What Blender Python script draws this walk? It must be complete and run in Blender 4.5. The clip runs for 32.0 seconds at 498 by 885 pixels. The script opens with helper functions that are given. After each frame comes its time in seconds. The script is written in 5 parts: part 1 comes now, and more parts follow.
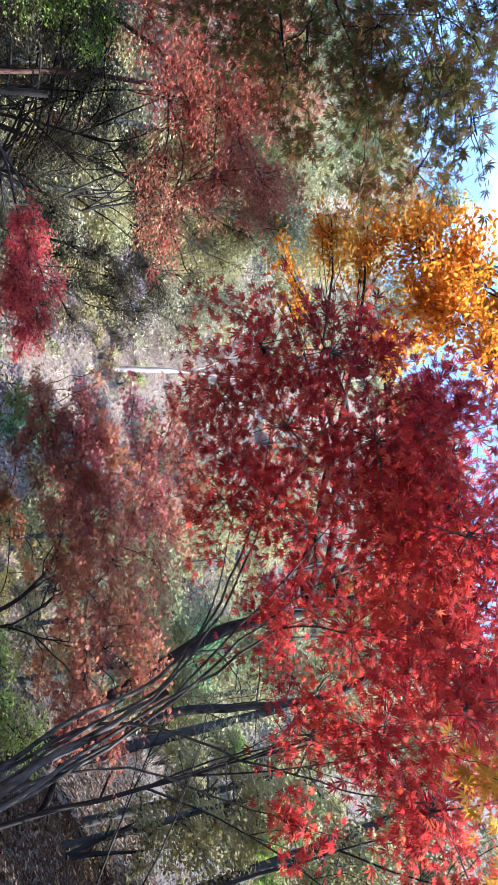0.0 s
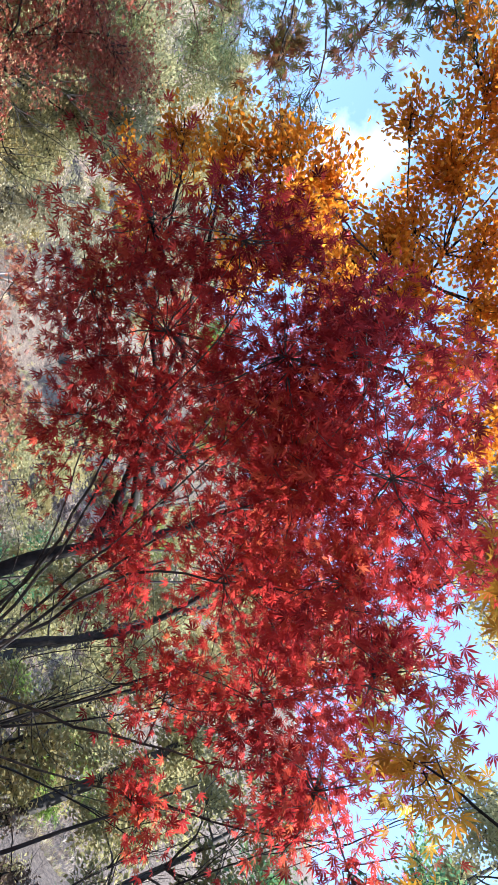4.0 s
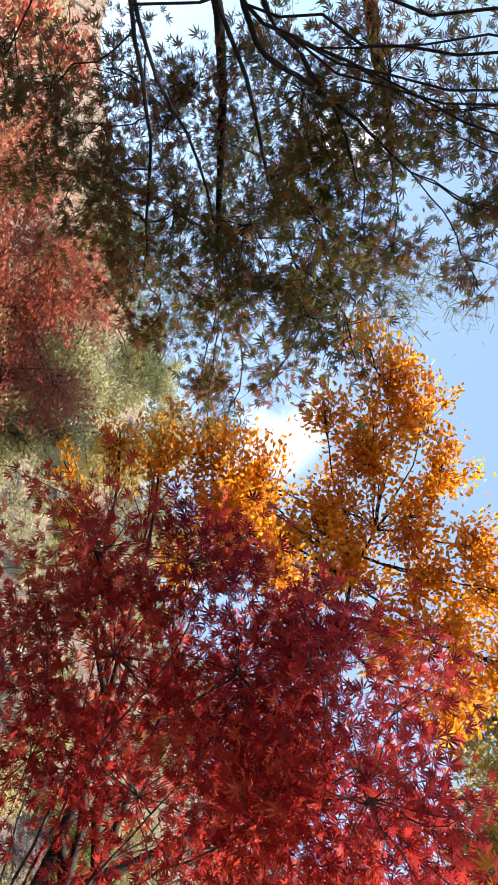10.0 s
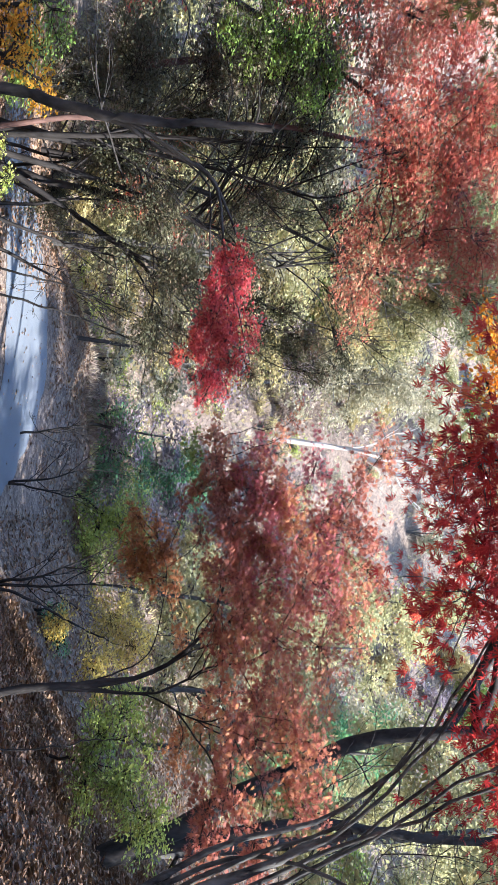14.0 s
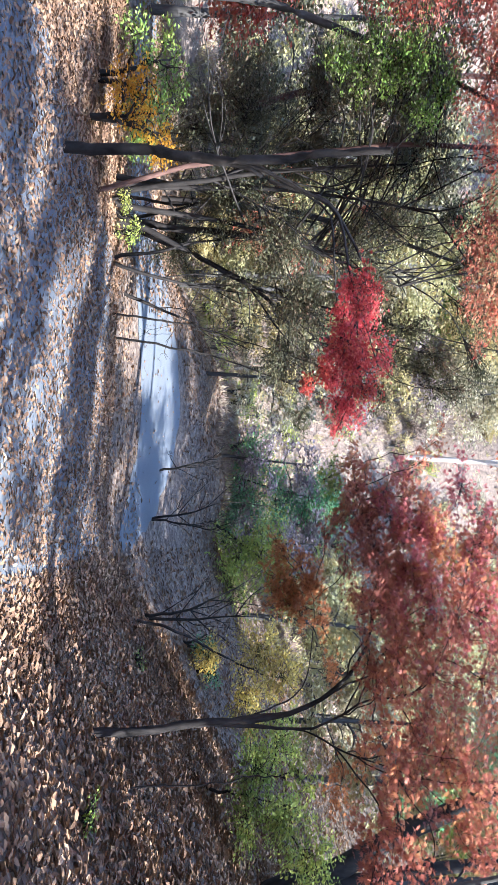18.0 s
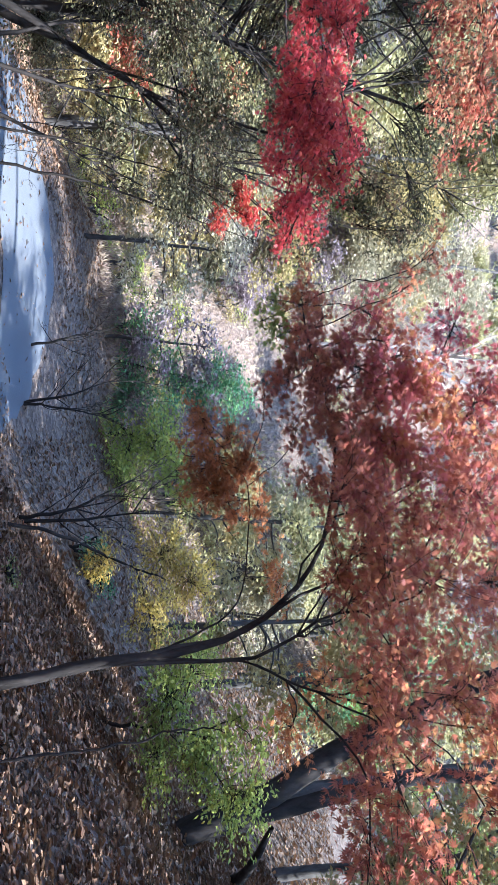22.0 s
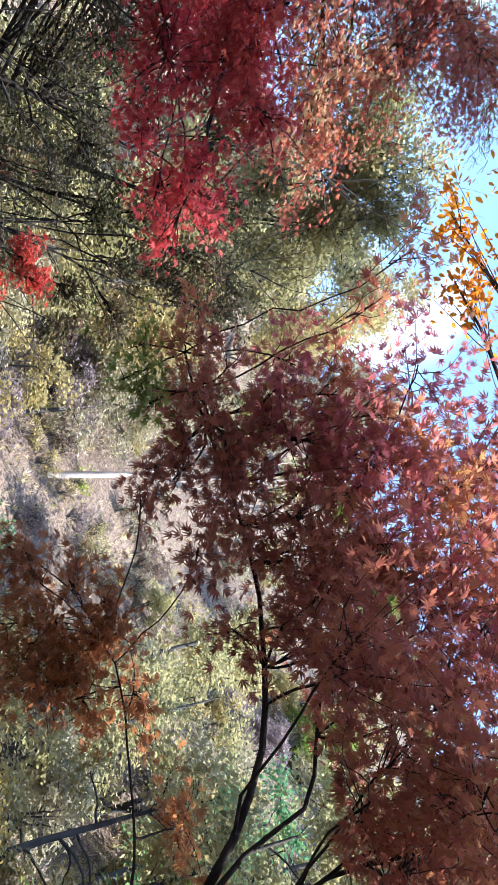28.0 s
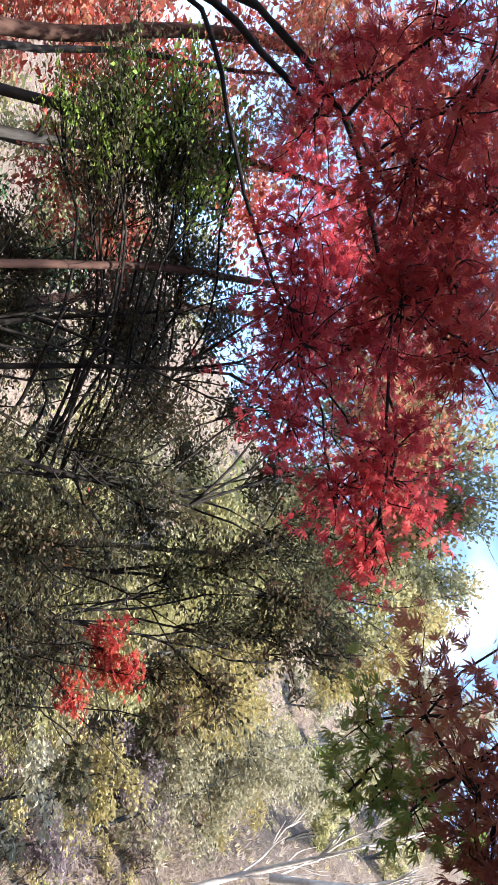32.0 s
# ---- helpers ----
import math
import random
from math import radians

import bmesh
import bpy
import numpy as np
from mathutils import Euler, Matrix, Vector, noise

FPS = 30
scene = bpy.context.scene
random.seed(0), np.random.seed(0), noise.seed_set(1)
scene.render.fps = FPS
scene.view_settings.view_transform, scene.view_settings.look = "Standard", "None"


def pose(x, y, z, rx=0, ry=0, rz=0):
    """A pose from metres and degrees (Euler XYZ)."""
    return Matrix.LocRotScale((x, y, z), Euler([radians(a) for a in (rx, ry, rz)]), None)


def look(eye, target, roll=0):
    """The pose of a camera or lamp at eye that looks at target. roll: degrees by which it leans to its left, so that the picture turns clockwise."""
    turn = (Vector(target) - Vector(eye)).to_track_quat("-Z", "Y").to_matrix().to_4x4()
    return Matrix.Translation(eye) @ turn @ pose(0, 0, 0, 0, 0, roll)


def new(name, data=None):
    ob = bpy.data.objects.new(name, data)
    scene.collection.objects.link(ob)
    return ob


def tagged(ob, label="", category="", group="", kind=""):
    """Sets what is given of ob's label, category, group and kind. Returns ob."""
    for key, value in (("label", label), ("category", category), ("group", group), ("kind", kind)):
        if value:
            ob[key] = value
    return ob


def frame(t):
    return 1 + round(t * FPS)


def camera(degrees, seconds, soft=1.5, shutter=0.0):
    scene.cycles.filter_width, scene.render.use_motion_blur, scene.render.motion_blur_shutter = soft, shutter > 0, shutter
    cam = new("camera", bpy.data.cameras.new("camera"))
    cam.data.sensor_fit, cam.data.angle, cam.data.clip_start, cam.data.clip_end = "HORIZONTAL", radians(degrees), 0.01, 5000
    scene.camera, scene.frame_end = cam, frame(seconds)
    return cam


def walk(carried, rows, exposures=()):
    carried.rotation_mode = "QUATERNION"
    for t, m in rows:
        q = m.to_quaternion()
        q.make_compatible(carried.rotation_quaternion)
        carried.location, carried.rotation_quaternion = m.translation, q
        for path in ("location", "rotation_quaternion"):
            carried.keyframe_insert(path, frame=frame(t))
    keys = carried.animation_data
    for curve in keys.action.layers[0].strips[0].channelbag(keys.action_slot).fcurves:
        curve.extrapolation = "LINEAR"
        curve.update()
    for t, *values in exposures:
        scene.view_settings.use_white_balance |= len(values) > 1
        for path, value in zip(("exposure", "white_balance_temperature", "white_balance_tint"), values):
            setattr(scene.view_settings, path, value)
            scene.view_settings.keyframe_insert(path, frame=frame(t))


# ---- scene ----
cam = camera(38.3, 32.0, soft=1.0)
PATH = [
    (0, (-0.024, -0.130, 1.770), (-0.029, 2.571, 3.074), 87.33),
    (0.5, (-0.027, 0.088, 1.776), (0.034, 2.730, 3.195), 87.42),
    (1, (0.062, 0.292, 1.791), (0.163, 2.877, 3.310), 88.33),
    (1.5, (0.080, 0.518, 1.773), (0.268, 3.019, 3.420), 89.26),
    (2, (0.104, 0.681, 1.777), (0.450, 3.112, 3.499), 89.64),
    (2.5, (0.140, 0.758, 1.799), (0.869, 3.042, 3.602), 85.68),
    (4.5, (0.039, 0.732, 1.817), (0.104, 3.005, 3.774), 89.86),
    (5, (0.008, 0.775, 1.790), (-0.185, 3.183, 3.569), 92.39),
    (5.5, (-0.007, 0.808, 1.765), (-0.349, 3.326, 3.360), 93.48),
    (6, (-0.031, 0.773, 1.831), (-0.460, 3.142, 3.620), 92.35),
    (6.5, (-0.077, 0.727, 1.872), (-0.613, 2.837, 3.936), 94.91),
    (7, (-0.098, 0.663, 1.878), (-0.736, 2.567, 4.106), 97.97),
    (7.5, (-0.112, 0.644, 1.884), (-0.813, 2.377, 4.231), 100.44),
    (8, (-0.091, 0.621, 1.894), (-0.789, 2.101, 4.408), 102.50),
    (8.5, (0.006, 0.515, 1.888), (-0.664, 1.766, 4.531), 105.05),
    (9, (-0.005, 0.508, 1.873), (-0.674, 1.763, 4.514), 106.18),
    (9.5, (-0.063, 0.672, 1.786), (-0.840, 2.370, 4.134), 104.23),
    (10, (-0.088, 0.719, 1.769), (-0.939, 2.706, 3.850), 103.72),
    (10.5, (-0.056, 0.814, 1.778), (-0.951, 2.981, 3.650), 103.38),
    (11, (0.030, 0.739, 1.765), (-0.736, 3.105, 3.442), 100.98),
    (11.5, (0.029, 0.804, 1.761), (-0.618, 3.302, 3.291), 99.23),
    (12, (0.054, 0.831, 1.718), (-0.491, 3.443, 3.088), 97.93),
    (12.5, (0.051, 0.852, 1.691), (-0.415, 3.589, 2.828), 96.92),
    (13, (0.051, 0.867, 1.684), (-0.361, 3.682, 2.635), 96.48),
    (13.5, (0.057, 0.868, 1.685), (-0.312, 3.732, 2.497), 96.37),
    (15.5, (0.073, 0.867, 1.665), (-0.137, 3.800, 2.257), 95.58),
    (16, (0.049, 0.866, 1.661), (-0.129, 3.817, 2.175), 95.11),
    (16.5, (0.053, 0.889, 1.633), (-0.095, 3.861, 2.010), 95.01),
    (17, (0.056, 0.889, 1.617), (-0.067, 3.874, 1.883), 95.02),
    (17.5, (0.027, 0.884, 1.602), (-0.242, 3.863, 1.833), 94.31),
    (18, (-0.005, 0.915, 1.596), (-0.393, 3.884, 1.789), 92.39),
    (18.5, (0.054, 1.062, 1.585), (-0.356, 4.027, 1.787), 92.33),
    (19, (0.099, 1.325, 1.581), (-0.256, 4.294, 1.820), 92.71),
    (19.5, (0.105, 1.637, 1.550), (-0.009, 4.627, 1.772), 90.91),
    (20, (0.152, 1.937, 1.534), (0.115, 4.922, 1.828), 89.63),
    (20.5, (0.164, 2.234, 1.545), (0.155, 5.185, 2.085), 88.78),
    (21, (0.250, 2.584, 1.529), (0.335, 5.537, 2.049), 90.59),
    (21.5, (0.282, 2.893, 1.541), (0.375, 5.831, 2.140), 89.95),
    (22, (0.261, 3.187, 1.559), (0.284, 6.107, 2.245), 90.37),
    (22.5, (0.259, 3.483, 1.589), (-0.190, 6.301, 2.514), 92.58),
    (23, (0.202, 3.695, 1.626), (-0.337, 6.425, 2.747), 92.37),
    (23.5, (0.258, 3.911, 1.624), (-0.290, 6.611, 2.811), 92.88),
    (24, (0.312, 4.099, 1.617), (-0.210, 6.785, 2.847), 93.01),
    (24.5, (0.304, 4.307, 1.596), (-0.002, 7.033, 2.809), 91.41),
    (25, (0.304, 4.466, 1.592), (0.147, 7.234, 2.739), 90.48),
    (25.5, (0.310, 4.692, 1.613), (0.387, 7.446, 2.800), 90.68),
    (27.5, (0.191, 5.508, 1.582), (0.222, 8.046, 3.180), 85.60),
    (28, (0.247, 5.559, 1.559), (-0.228, 8.014, 3.216), 89.93),
    (28.5, (0.140, 5.727, 1.603), (-0.596, 8.125, 3.250), 90.42),
    (29, (0.097, 5.945, 1.580), (-0.919, 8.239, 3.225), 93.09),
    (29.5, (0.034, 6.127, 1.574), (-1.144, 8.363, 3.190), 92.77),
    (30, (-0.060, 6.325, 1.570), (-1.360, 8.608, 3.017), 91.32),
    (30.5, (-0.056, 6.490, 1.522), (-1.572, 8.671, 2.916), 91.38),
    (31, (-0.127, 6.606, 1.530), (-1.687, 8.722, 2.975), 90.16),
    (31.5, (-0.222, 6.669, 1.556), (-1.863, 8.651, 3.098), 90.66),
    (32, (-0.270, 6.701, 1.565), (-2.018, 8.600, 3.096), 92.01),
]
EXPOSURES = [(0, 2.6, 5700, 10), (1, 2.42, 5800, 10), (2.5, 2.3, 5900, 10), (5, 2.25, 6400, 10), (6, 2.35, 6500, 10), (7, 2.15, 7200, 10), (8, 1.8, 7800, 10), (9, 1.65, 8000, 10), (10, 2.15, 7800, 10), (11, 2.28, 6900, 10), (12, 2.5, 6500, 10), (13, 2.7, 6200, 10), (16, 2.95, 5800, 10), (20, 3.05, 5800, 10), (22, 2.95, 5600, 10), (24, 2.6, 5700, 10), (25, 2.8, 5900, 10), (28, 2.55, 6200, 10), (30, 2.6, 6500, 10), (32, 2.4, 6500, 10)]
walk(cam, [(t, look(eye, target, roll)) for t, eye, target, roll in PATH], EXPOSURES)

# ---- light ----
SUN_AZIMUTH, SUN_ELEVATION = 128.0, 40.0      # degrees, clockwise from +y; the sun stands behind and to the right
world = bpy.data.worlds.new("sky")
scene.world = world
world.use_nodes = True
wt = world.node_tree
wt.nodes.clear()
w_out = wt.nodes.new("ShaderNodeOutputWorld")
w_bg = wt.nodes.new("ShaderNodeBackground")
w_sky = wt.nodes.new("ShaderNodeTexSky")
w_sky.sky_type = "NISHITA"
w_sky.sun_disc = False
w_sky.sun_elevation = radians(SUN_ELEVATION)
w_sky.sun_rotation = radians(SUN_AZIMUTH)
w_sky.altitude = 300
w_sky.air_density = 1.0
w_sky.dust_density = 0.2
w_sky.ozone_density = 2.0
w_bg.inputs["Strength"].default_value = 0.15
# thin fair-weather cloud, low over the hill
w_co = wt.nodes.new("ShaderNodeTexCoord")
w_map = wt.nodes.new("ShaderNodeMapping")
w_map.inputs["Scale"].default_value = (2.2, 2.2, 3.4)
w_noise = wt.nodes.new("ShaderNodeTexNoise")
w_noise.inputs["Scale"].default_value = 1.6
w_noise.inputs["Detail"].default_value = 7
w_noise.inputs["Roughness"].default_value = 0.55
w_ramp = wt.nodes.new("ShaderNodeValToRGB")
w_ramp.color_ramp.elements[0].position = 0.63
w_ramp.color_ramp.elements[1].position = 0.76
w_sep = wt.nodes.new("ShaderNodeSeparateXYZ")
w_low = wt.nodes.new("ShaderNodeMapRange")
w_low.inputs["From Min"].default_value = 0.77
w_low.inputs["From Max"].default_value = 0.65
w_mul = wt.nodes.new("ShaderNodeMath")
w_mul.operation = "MULTIPLY"
w_mix = wt.nodes.new("ShaderNodeMix")
w_mix.data_type = "RGBA"
w_mix.inputs["B"].default_value = (4.6, 4.8, 5.1, 1)
wt.links.new(w_co.outputs["Generated"], w_map.inputs["Vector"])
wt.links.new(w_map.outputs[0], w_noise.inputs["Vector"])
wt.links.new(w_noise.outputs["Fac"], w_ramp.inputs["Fac"])
wt.links.new(w_co.outputs["Generated"], w_sep.inputs[0])
wt.links.new(w_sep.outputs["Z"], w_low.inputs["Value"])
wt.links.new(w_ramp.outputs["Color"], w_mul.inputs[0])
wt.links.new(w_low.outputs["Result"], w_mul.inputs[1])
w_dot = wt.nodes.new("ShaderNodeVectorMath")
w_dot.operation = "DOT_PRODUCT"
w_dot.inputs[1].default_value = (-0.335, 0.652, 0.680)
w_near = wt.nodes.new("ShaderNodeMapRange")
w_near.interpolation_type = "SMOOTHSTEP"
w_near.inputs["From Min"].default_value = 0.991
w_near.inputs["From Max"].default_value = 0.999
w_puff = wt.nodes.new("ShaderNodeMapRange")
w_puff.inputs["From Min"].default_value = 0.40
w_puff.inputs["From Max"].default_value = 0.66
w_bank = wt.nodes.new("ShaderNodeMath")
w_bank.operation = "MULTIPLY"
w_max = wt.nodes.new("ShaderNodeMath")
w_max.operation = "MAXIMUM"
wt.links.new(w_co.outputs["Generated"], w_dot.inputs[0])
wt.links.new(w_dot.outputs["Value"], w_near.inputs["Value"])
wt.links.new(w_noise.outputs["Fac"], w_puff.inputs["Value"])
wt.links.new(w_near.outputs["Result"], w_bank.inputs[0])
wt.links.new(w_puff.outputs["Result"], w_bank.inputs[1])
wt.links.new(w_mul.outputs[0], w_max.inputs[0])
wt.links.new(w_bank.outputs[0], w_max.inputs[1])
wt.links.new(w_max.outputs[0], w_mix.inputs["Factor"])
wt.links.new(w_sky.outputs[0], w_mix.inputs["A"])
wt.links.new(w_mix.outputs["Result"], w_bg.inputs["Color"])
wt.links.new(w_bg.outputs[0], w_out.inputs["Surface"])

sun = new("sun", bpy.data.lights.new("sun", "SUN"))
sun.data.energy = 3.5
sun.data.angle = radians(0.53)
sun.data.color = (1.0, 0.95, 0.86)
sa, se = radians(SUN_AZIMUTH), radians(SUN_ELEVATION)
sun.matrix_world = look((60 * math.sin(sa) * math.cos(se), 60 * math.cos(sa) * math.cos(se), 60 * math.sin(se)), (0, 0, 0))


# ---- materials ----
def shader(name):
    m = bpy.data.materials.new(name)
    m.use_nodes = True
    nt = m.node_tree
    return m, nt, nt.nodes["Principled BSDF"], nt.nodes["Material Output"]


def ramp_node(nt, stops):
    r = nt.nodes.new("ShaderNodeValToRGB")
    els = r.color_ramp.elements
    while len(els) < len(stops):
        els.new(0.5)
    for i, c in enumerate(stops):
        els[i].position = i / max(1, len(stops) - 1)
        els[i].color = (*c, 1)
    return r


def noise_node(nt, scale, detail=4, rough=0.55, vec=None):
    n = nt.nodes.new("ShaderNodeTexNoise")
    n.inputs["Scale"].default_value = scale
    n.inputs["Detail"].default_value = detail
    n.inputs["Roughness"].default_value = rough
    if vec is not None:
        nt.links.new(vec, n.inputs["Vector"])
    return n


def leaf_material(name, stops, glow=0.42, patch=1.1, rough=0.5, gloss=0.3):
    """Leaves: colour differs leaf by leaf and drifts from bough to bough; light shines through."""
    m, nt, b, out = shader(name)
    geo = nt.nodes.new("ShaderNodeNewGeometry")
    drift = noise_node(nt, patch, 2, 0.5, geo.outputs["Position"])
    mr = nt.nodes.new("ShaderNodeMapRange")
    mr.inputs["From Min"].default_value = 0.3
    mr.inputs["From Max"].default_value = 0.7
    nt.links.new(drift.outputs["Fac"], mr.inputs["Value"])
    mixf = nt.nodes.new("ShaderNodeMix")
    mixf.inputs["Factor"].default_value = 0.45
    info = nt.nodes.new("ShaderNodeObjectInfo")
    both = nt.nodes.new("ShaderNodeMath")
    both.operation = "ADD"
    part_of = nt.nodes.new("ShaderNodeMath")
    part_of.operation = "FRACT"
    nt.links.new(geo.outputs["Random Per Island"], both.inputs[0])
    nt.links.new(info.outputs["Random"], both.inputs[1])
    nt.links.new(both.outputs[0], part_of.inputs[0])
    nt.links.new(part_of.outputs[0], mixf.inputs["A"])
    nt.links.new(mr.outputs["Result"], mixf.inputs["B"])
    r = ramp_node(nt, stops)
    nt.links.new(mixf.outputs["Result"], r.inputs["Fac"])
    fine = noise_node(nt, 60, 3, 0.6, geo.outputs["Position"])
    hsv = nt.nodes.new("ShaderNodeHueSaturation")
    val = nt.nodes.new("ShaderNodeMapRange")
    val.inputs["To Min"].default_value = 0.7
    val.inputs["To Max"].default_value = 1.3
    nt.links.new(fine.outputs["Fac"], val.inputs["Value"])
    nt.links.new(val.outputs["Result"], hsv.inputs["Value"])
    nt.links.new(r.outputs["Color"], hsv.inputs["Color"])
    nt.links.new(hsv.outputs["Color"], b.inputs["Base Color"])
    b.inputs["Roughness"].default_value = rough
    b.inputs["Specular IOR Level"].default_value = gloss
    tr = nt.nodes.new("ShaderNodeBsdfTranslucent")
    nt.links.new(hsv.outputs["Color"], tr.inputs["Color"])
    mx = nt.nodes.new("ShaderNodeMixShader")
    mx.inputs["Fac"].default_value = glow
    nt.links.new(b.outputs[0], mx.inputs[1])
    nt.links.new(tr.outputs[0], mx.inputs[2])
    nt.links.new(mx.outputs[0], out.inputs["Surface"])
    return m


def bark_material(name, dark, light, scale=9.0):
    m, nt, b, out = shader(name)
    tc = nt.nodes.new("ShaderNodeTexCoord")
    mp = nt.nodes.new("ShaderNodeMapping")
    mp.inputs["Scale"].default_value = (1, 1, 0.3)
    nt.links.new(tc.outputs["Object"], mp.inputs["Vector"])
    n1 = noise_node(nt, scale, 6, 0.65, mp.outputs[0])
    n2 = noise_node(nt, scale * 0.25, 3, 0.5, tc.outputs["Object"])
    add = nt.nodes.new("ShaderNodeMath")
    add.operation = "MULTIPLY_ADD"
    add.inputs[1].default_value = 0.6
    nt.links.new(n2.outputs["Fac"], add.inputs[0])
    nt.links.new(n1.outputs["Fac"], add.inputs[2])
    mr = nt.nodes.new("ShaderNodeMapRange")
    mr.inputs["From Min"].default_value = 0.55
    mr.inputs["From Max"].default_value = 1.05
    nt.links.new(add.outputs[0], mr.inputs["Value"])
    r = ramp_node(nt, [dark, tuple((a + c) / 2 for a, c in zip(dark, light)), light])
    nt.links.new(mr.outputs["Result"], r.inputs["Fac"])
    nt.links.new(r.outputs["Color"], b.inputs["Base Color"])
    b.inputs["Roughness"].default_value = 0.85
    b.inputs["Specular IOR Level"].default_value = 0.12
    bump = nt.nodes.new("ShaderNodeBump")
    bump.inputs["Strength"].default_value = 0.7
    bump.inputs["Distance"].default_value = 0.02
    nt.links.new(n1.outputs["Fac"], bump.inputs["Height"])
    nt.links.new(bump.outputs[0], b.inputs["Normal"])
    return m


def litter_material(name, stops, cell, big):
    """Ground under fallen leaves: cells of leaf colours over earth, with broad damp and dry patches."""
    m, nt, b, out = shader(name)
    tc = nt.nodes.new("ShaderNodeTexCoord")
    warp = noise_node(nt, cell * 0.6, 2, 0.5, tc.outputs["Object"])
    vadd = nt.nodes.new("ShaderNodeVectorMath")
    vadd.operation = "MULTIPLY_ADD"
    vadd.inputs[1].default_value = (0.12, 0.12, 0.12)
    nt.links.new(warp.outputs["Color"], vadd.inputs[0])
    nt.links.new(tc.outputs["Object"], vadd.inputs[2])
    v = nt.nodes.new("ShaderNodeTexVoronoi")
    v.inputs["Scale"].default_value = cell
    nt.links.new(vadd.outputs[0], v.inputs["Vector"])
    sep = nt.nodes.new("ShaderNodeSeparateColor")
    nt.links.new(v.outputs["Color"], sep.inputs[0])
    n2 = noise_node(nt, big, 4, 0.6, tc.outputs["Object"])
    mixf = nt.nodes.new("ShaderNodeMix")
    mixf.inputs["Factor"].default_value = 0.35
    nt.links.new(sep.outputs[0], mixf.inputs["A"])
    nt.links.new(n2.outputs["Fac"], mixf.inputs["B"])
    r = ramp_node(nt, stops)
    nt.links.new(mixf.outputs["Result"], r.inputs["Fac"])
    nt.links.new(r.outputs["Color"], b.inputs["Base Color"])
    b.inputs["Roughness"].default_value = 0.9
    bump = nt.nodes.new("ShaderNodeBump")
    bump.inputs["Strength"].default_value = 0.8
    bump.inputs["Distance"].default_value = 0.04
    nt.links.new(v.outputs["Distance"], bump.inputs["Height"])
    nt.links.new(bump.outputs[0], b.inputs["Normal"])
    return m


def asphalt_material():
    m, nt, b, out = shader("asphalt")
    tc = nt.nodes.new("ShaderNodeTexCoord")
    n1 = noise_node(nt, 160, 3, 0.7, tc.outputs["Object"])
    n2 = noise_node(nt, 0.9, 5, 0.6, tc.outputs["Object"])
    mixf = nt.nodes.new("ShaderNodeMix")
    mixf.inputs["Factor"].default_value = 0.5
    nt.links.new(n1.outputs["Fac"], mixf.inputs["A"])
    nt.links.new(n2.outputs["Fac"], mixf.inputs["B"])
    r = ramp_node(nt, [(0.05, 0.058, 0.07), (0.10, 0.112, 0.13), (0.16, 0.175, 0.19)])
    nt.links.new(mixf.outputs["Result"], r.inputs["Fac"])
    nt.links.new(r.outputs["Color"], b.inputs["Base Color"])
    b.inputs["Roughness"].default_value = 0.75
    bump = nt.nodes.new("ShaderNodeBump")
    bump.inputs["Strength"].default_value = 0.5
    bump.inputs["Distance"].default_value = 0.006
    nt.links.new(n1.outputs["Fac"], bump.inputs["Height"])
    nt.links.new(bump.outputs[0], b.inputs["Normal"])
    return m


CRIMSON = leaf_material("crimson_leaves", [(0.11, 0.014, 0.017), (0.31, 0.026, 0.031), (0.50, 0.05, 0.042), (0.60, 0.17, 0.07)], glow=0.62, gloss=0.2, rough=0.5)
SCARLET = leaf_material("scarlet_leaves", [(0.20, 0.026, 0.04), (0.50, 0.05, 0.065), (0.64, 0.11, 0.11), (0.62, 0.25, 0.20)], glow=0.6, gloss=0.45, rough=0.42)
EMBER = leaf_material("ember_red_leaves", [(0.14, 0.018, 0.024), (0.36, 0.038, 0.044), (0.50, 0.075, 0.06), (0.52, 0.17, 0.09)], glow=0.52)
RUSSET = leaf_material("russet_leaves", [(0.19, 0.062, 0.05), (0.36, 0.12, 0.09), (0.45, 0.18, 0.105), (0.52, 0.29, 0.11)], glow=0.55)
PLUM = leaf_material("plum_red_leaves", [(0.2, 0.055, 0.072), (0.42, 0.115, 0.135), (0.54, 0.18, 0.17), (0.57, 0.26, 0.18)], glow=0.55)
BROWN = leaf_material("brown_leaves", [(0.24, 0.095, 0.045), (0.42, 0.17, 0.075), (0.52, 0.26, 0.10)], glow=0.6)
ORANGE = leaf_material("orange_leaves", [(0.40, 0.12, 0.014), (0.62, 0.22, 0.02), (0.74, 0.32, 0.03), (0.78, 0.47, 0.07)], glow=0.62)
AMBER = leaf_material("amber_leaves", [(0.28, 0.23, 0.07), (0.48, 0.38, 0.11), (0.60, 0.46, 0.15)], glow=0.5)
GOLD = leaf_material("gold_leaves", [(0.28, 0.125, 0.024), (0.52, 0.25, 0.032), (0.68, 0.37, 0.048), (0.38, 0.35, 0.062)], glow=0.68, gloss=0.15)
OLIVE = leaf_material("olive_leaves", [(0.16, 0.165, 0.085), (0.31, 0.30, 0.15), (0.44, 0.415, 0.22), (0.46, 0.35, 0.21)], glow=0.5)
# dark green, with the understorey's shade put into the leaf colour as well
SHADY = leaf_material("shade_darkened_green_leaves", [(0.035, 0.04, 0.026), (0.075, 0.08, 0.046), (0.13, 0.12, 0.07), (0.19, 0.10, 0.075)], glow=0.4)
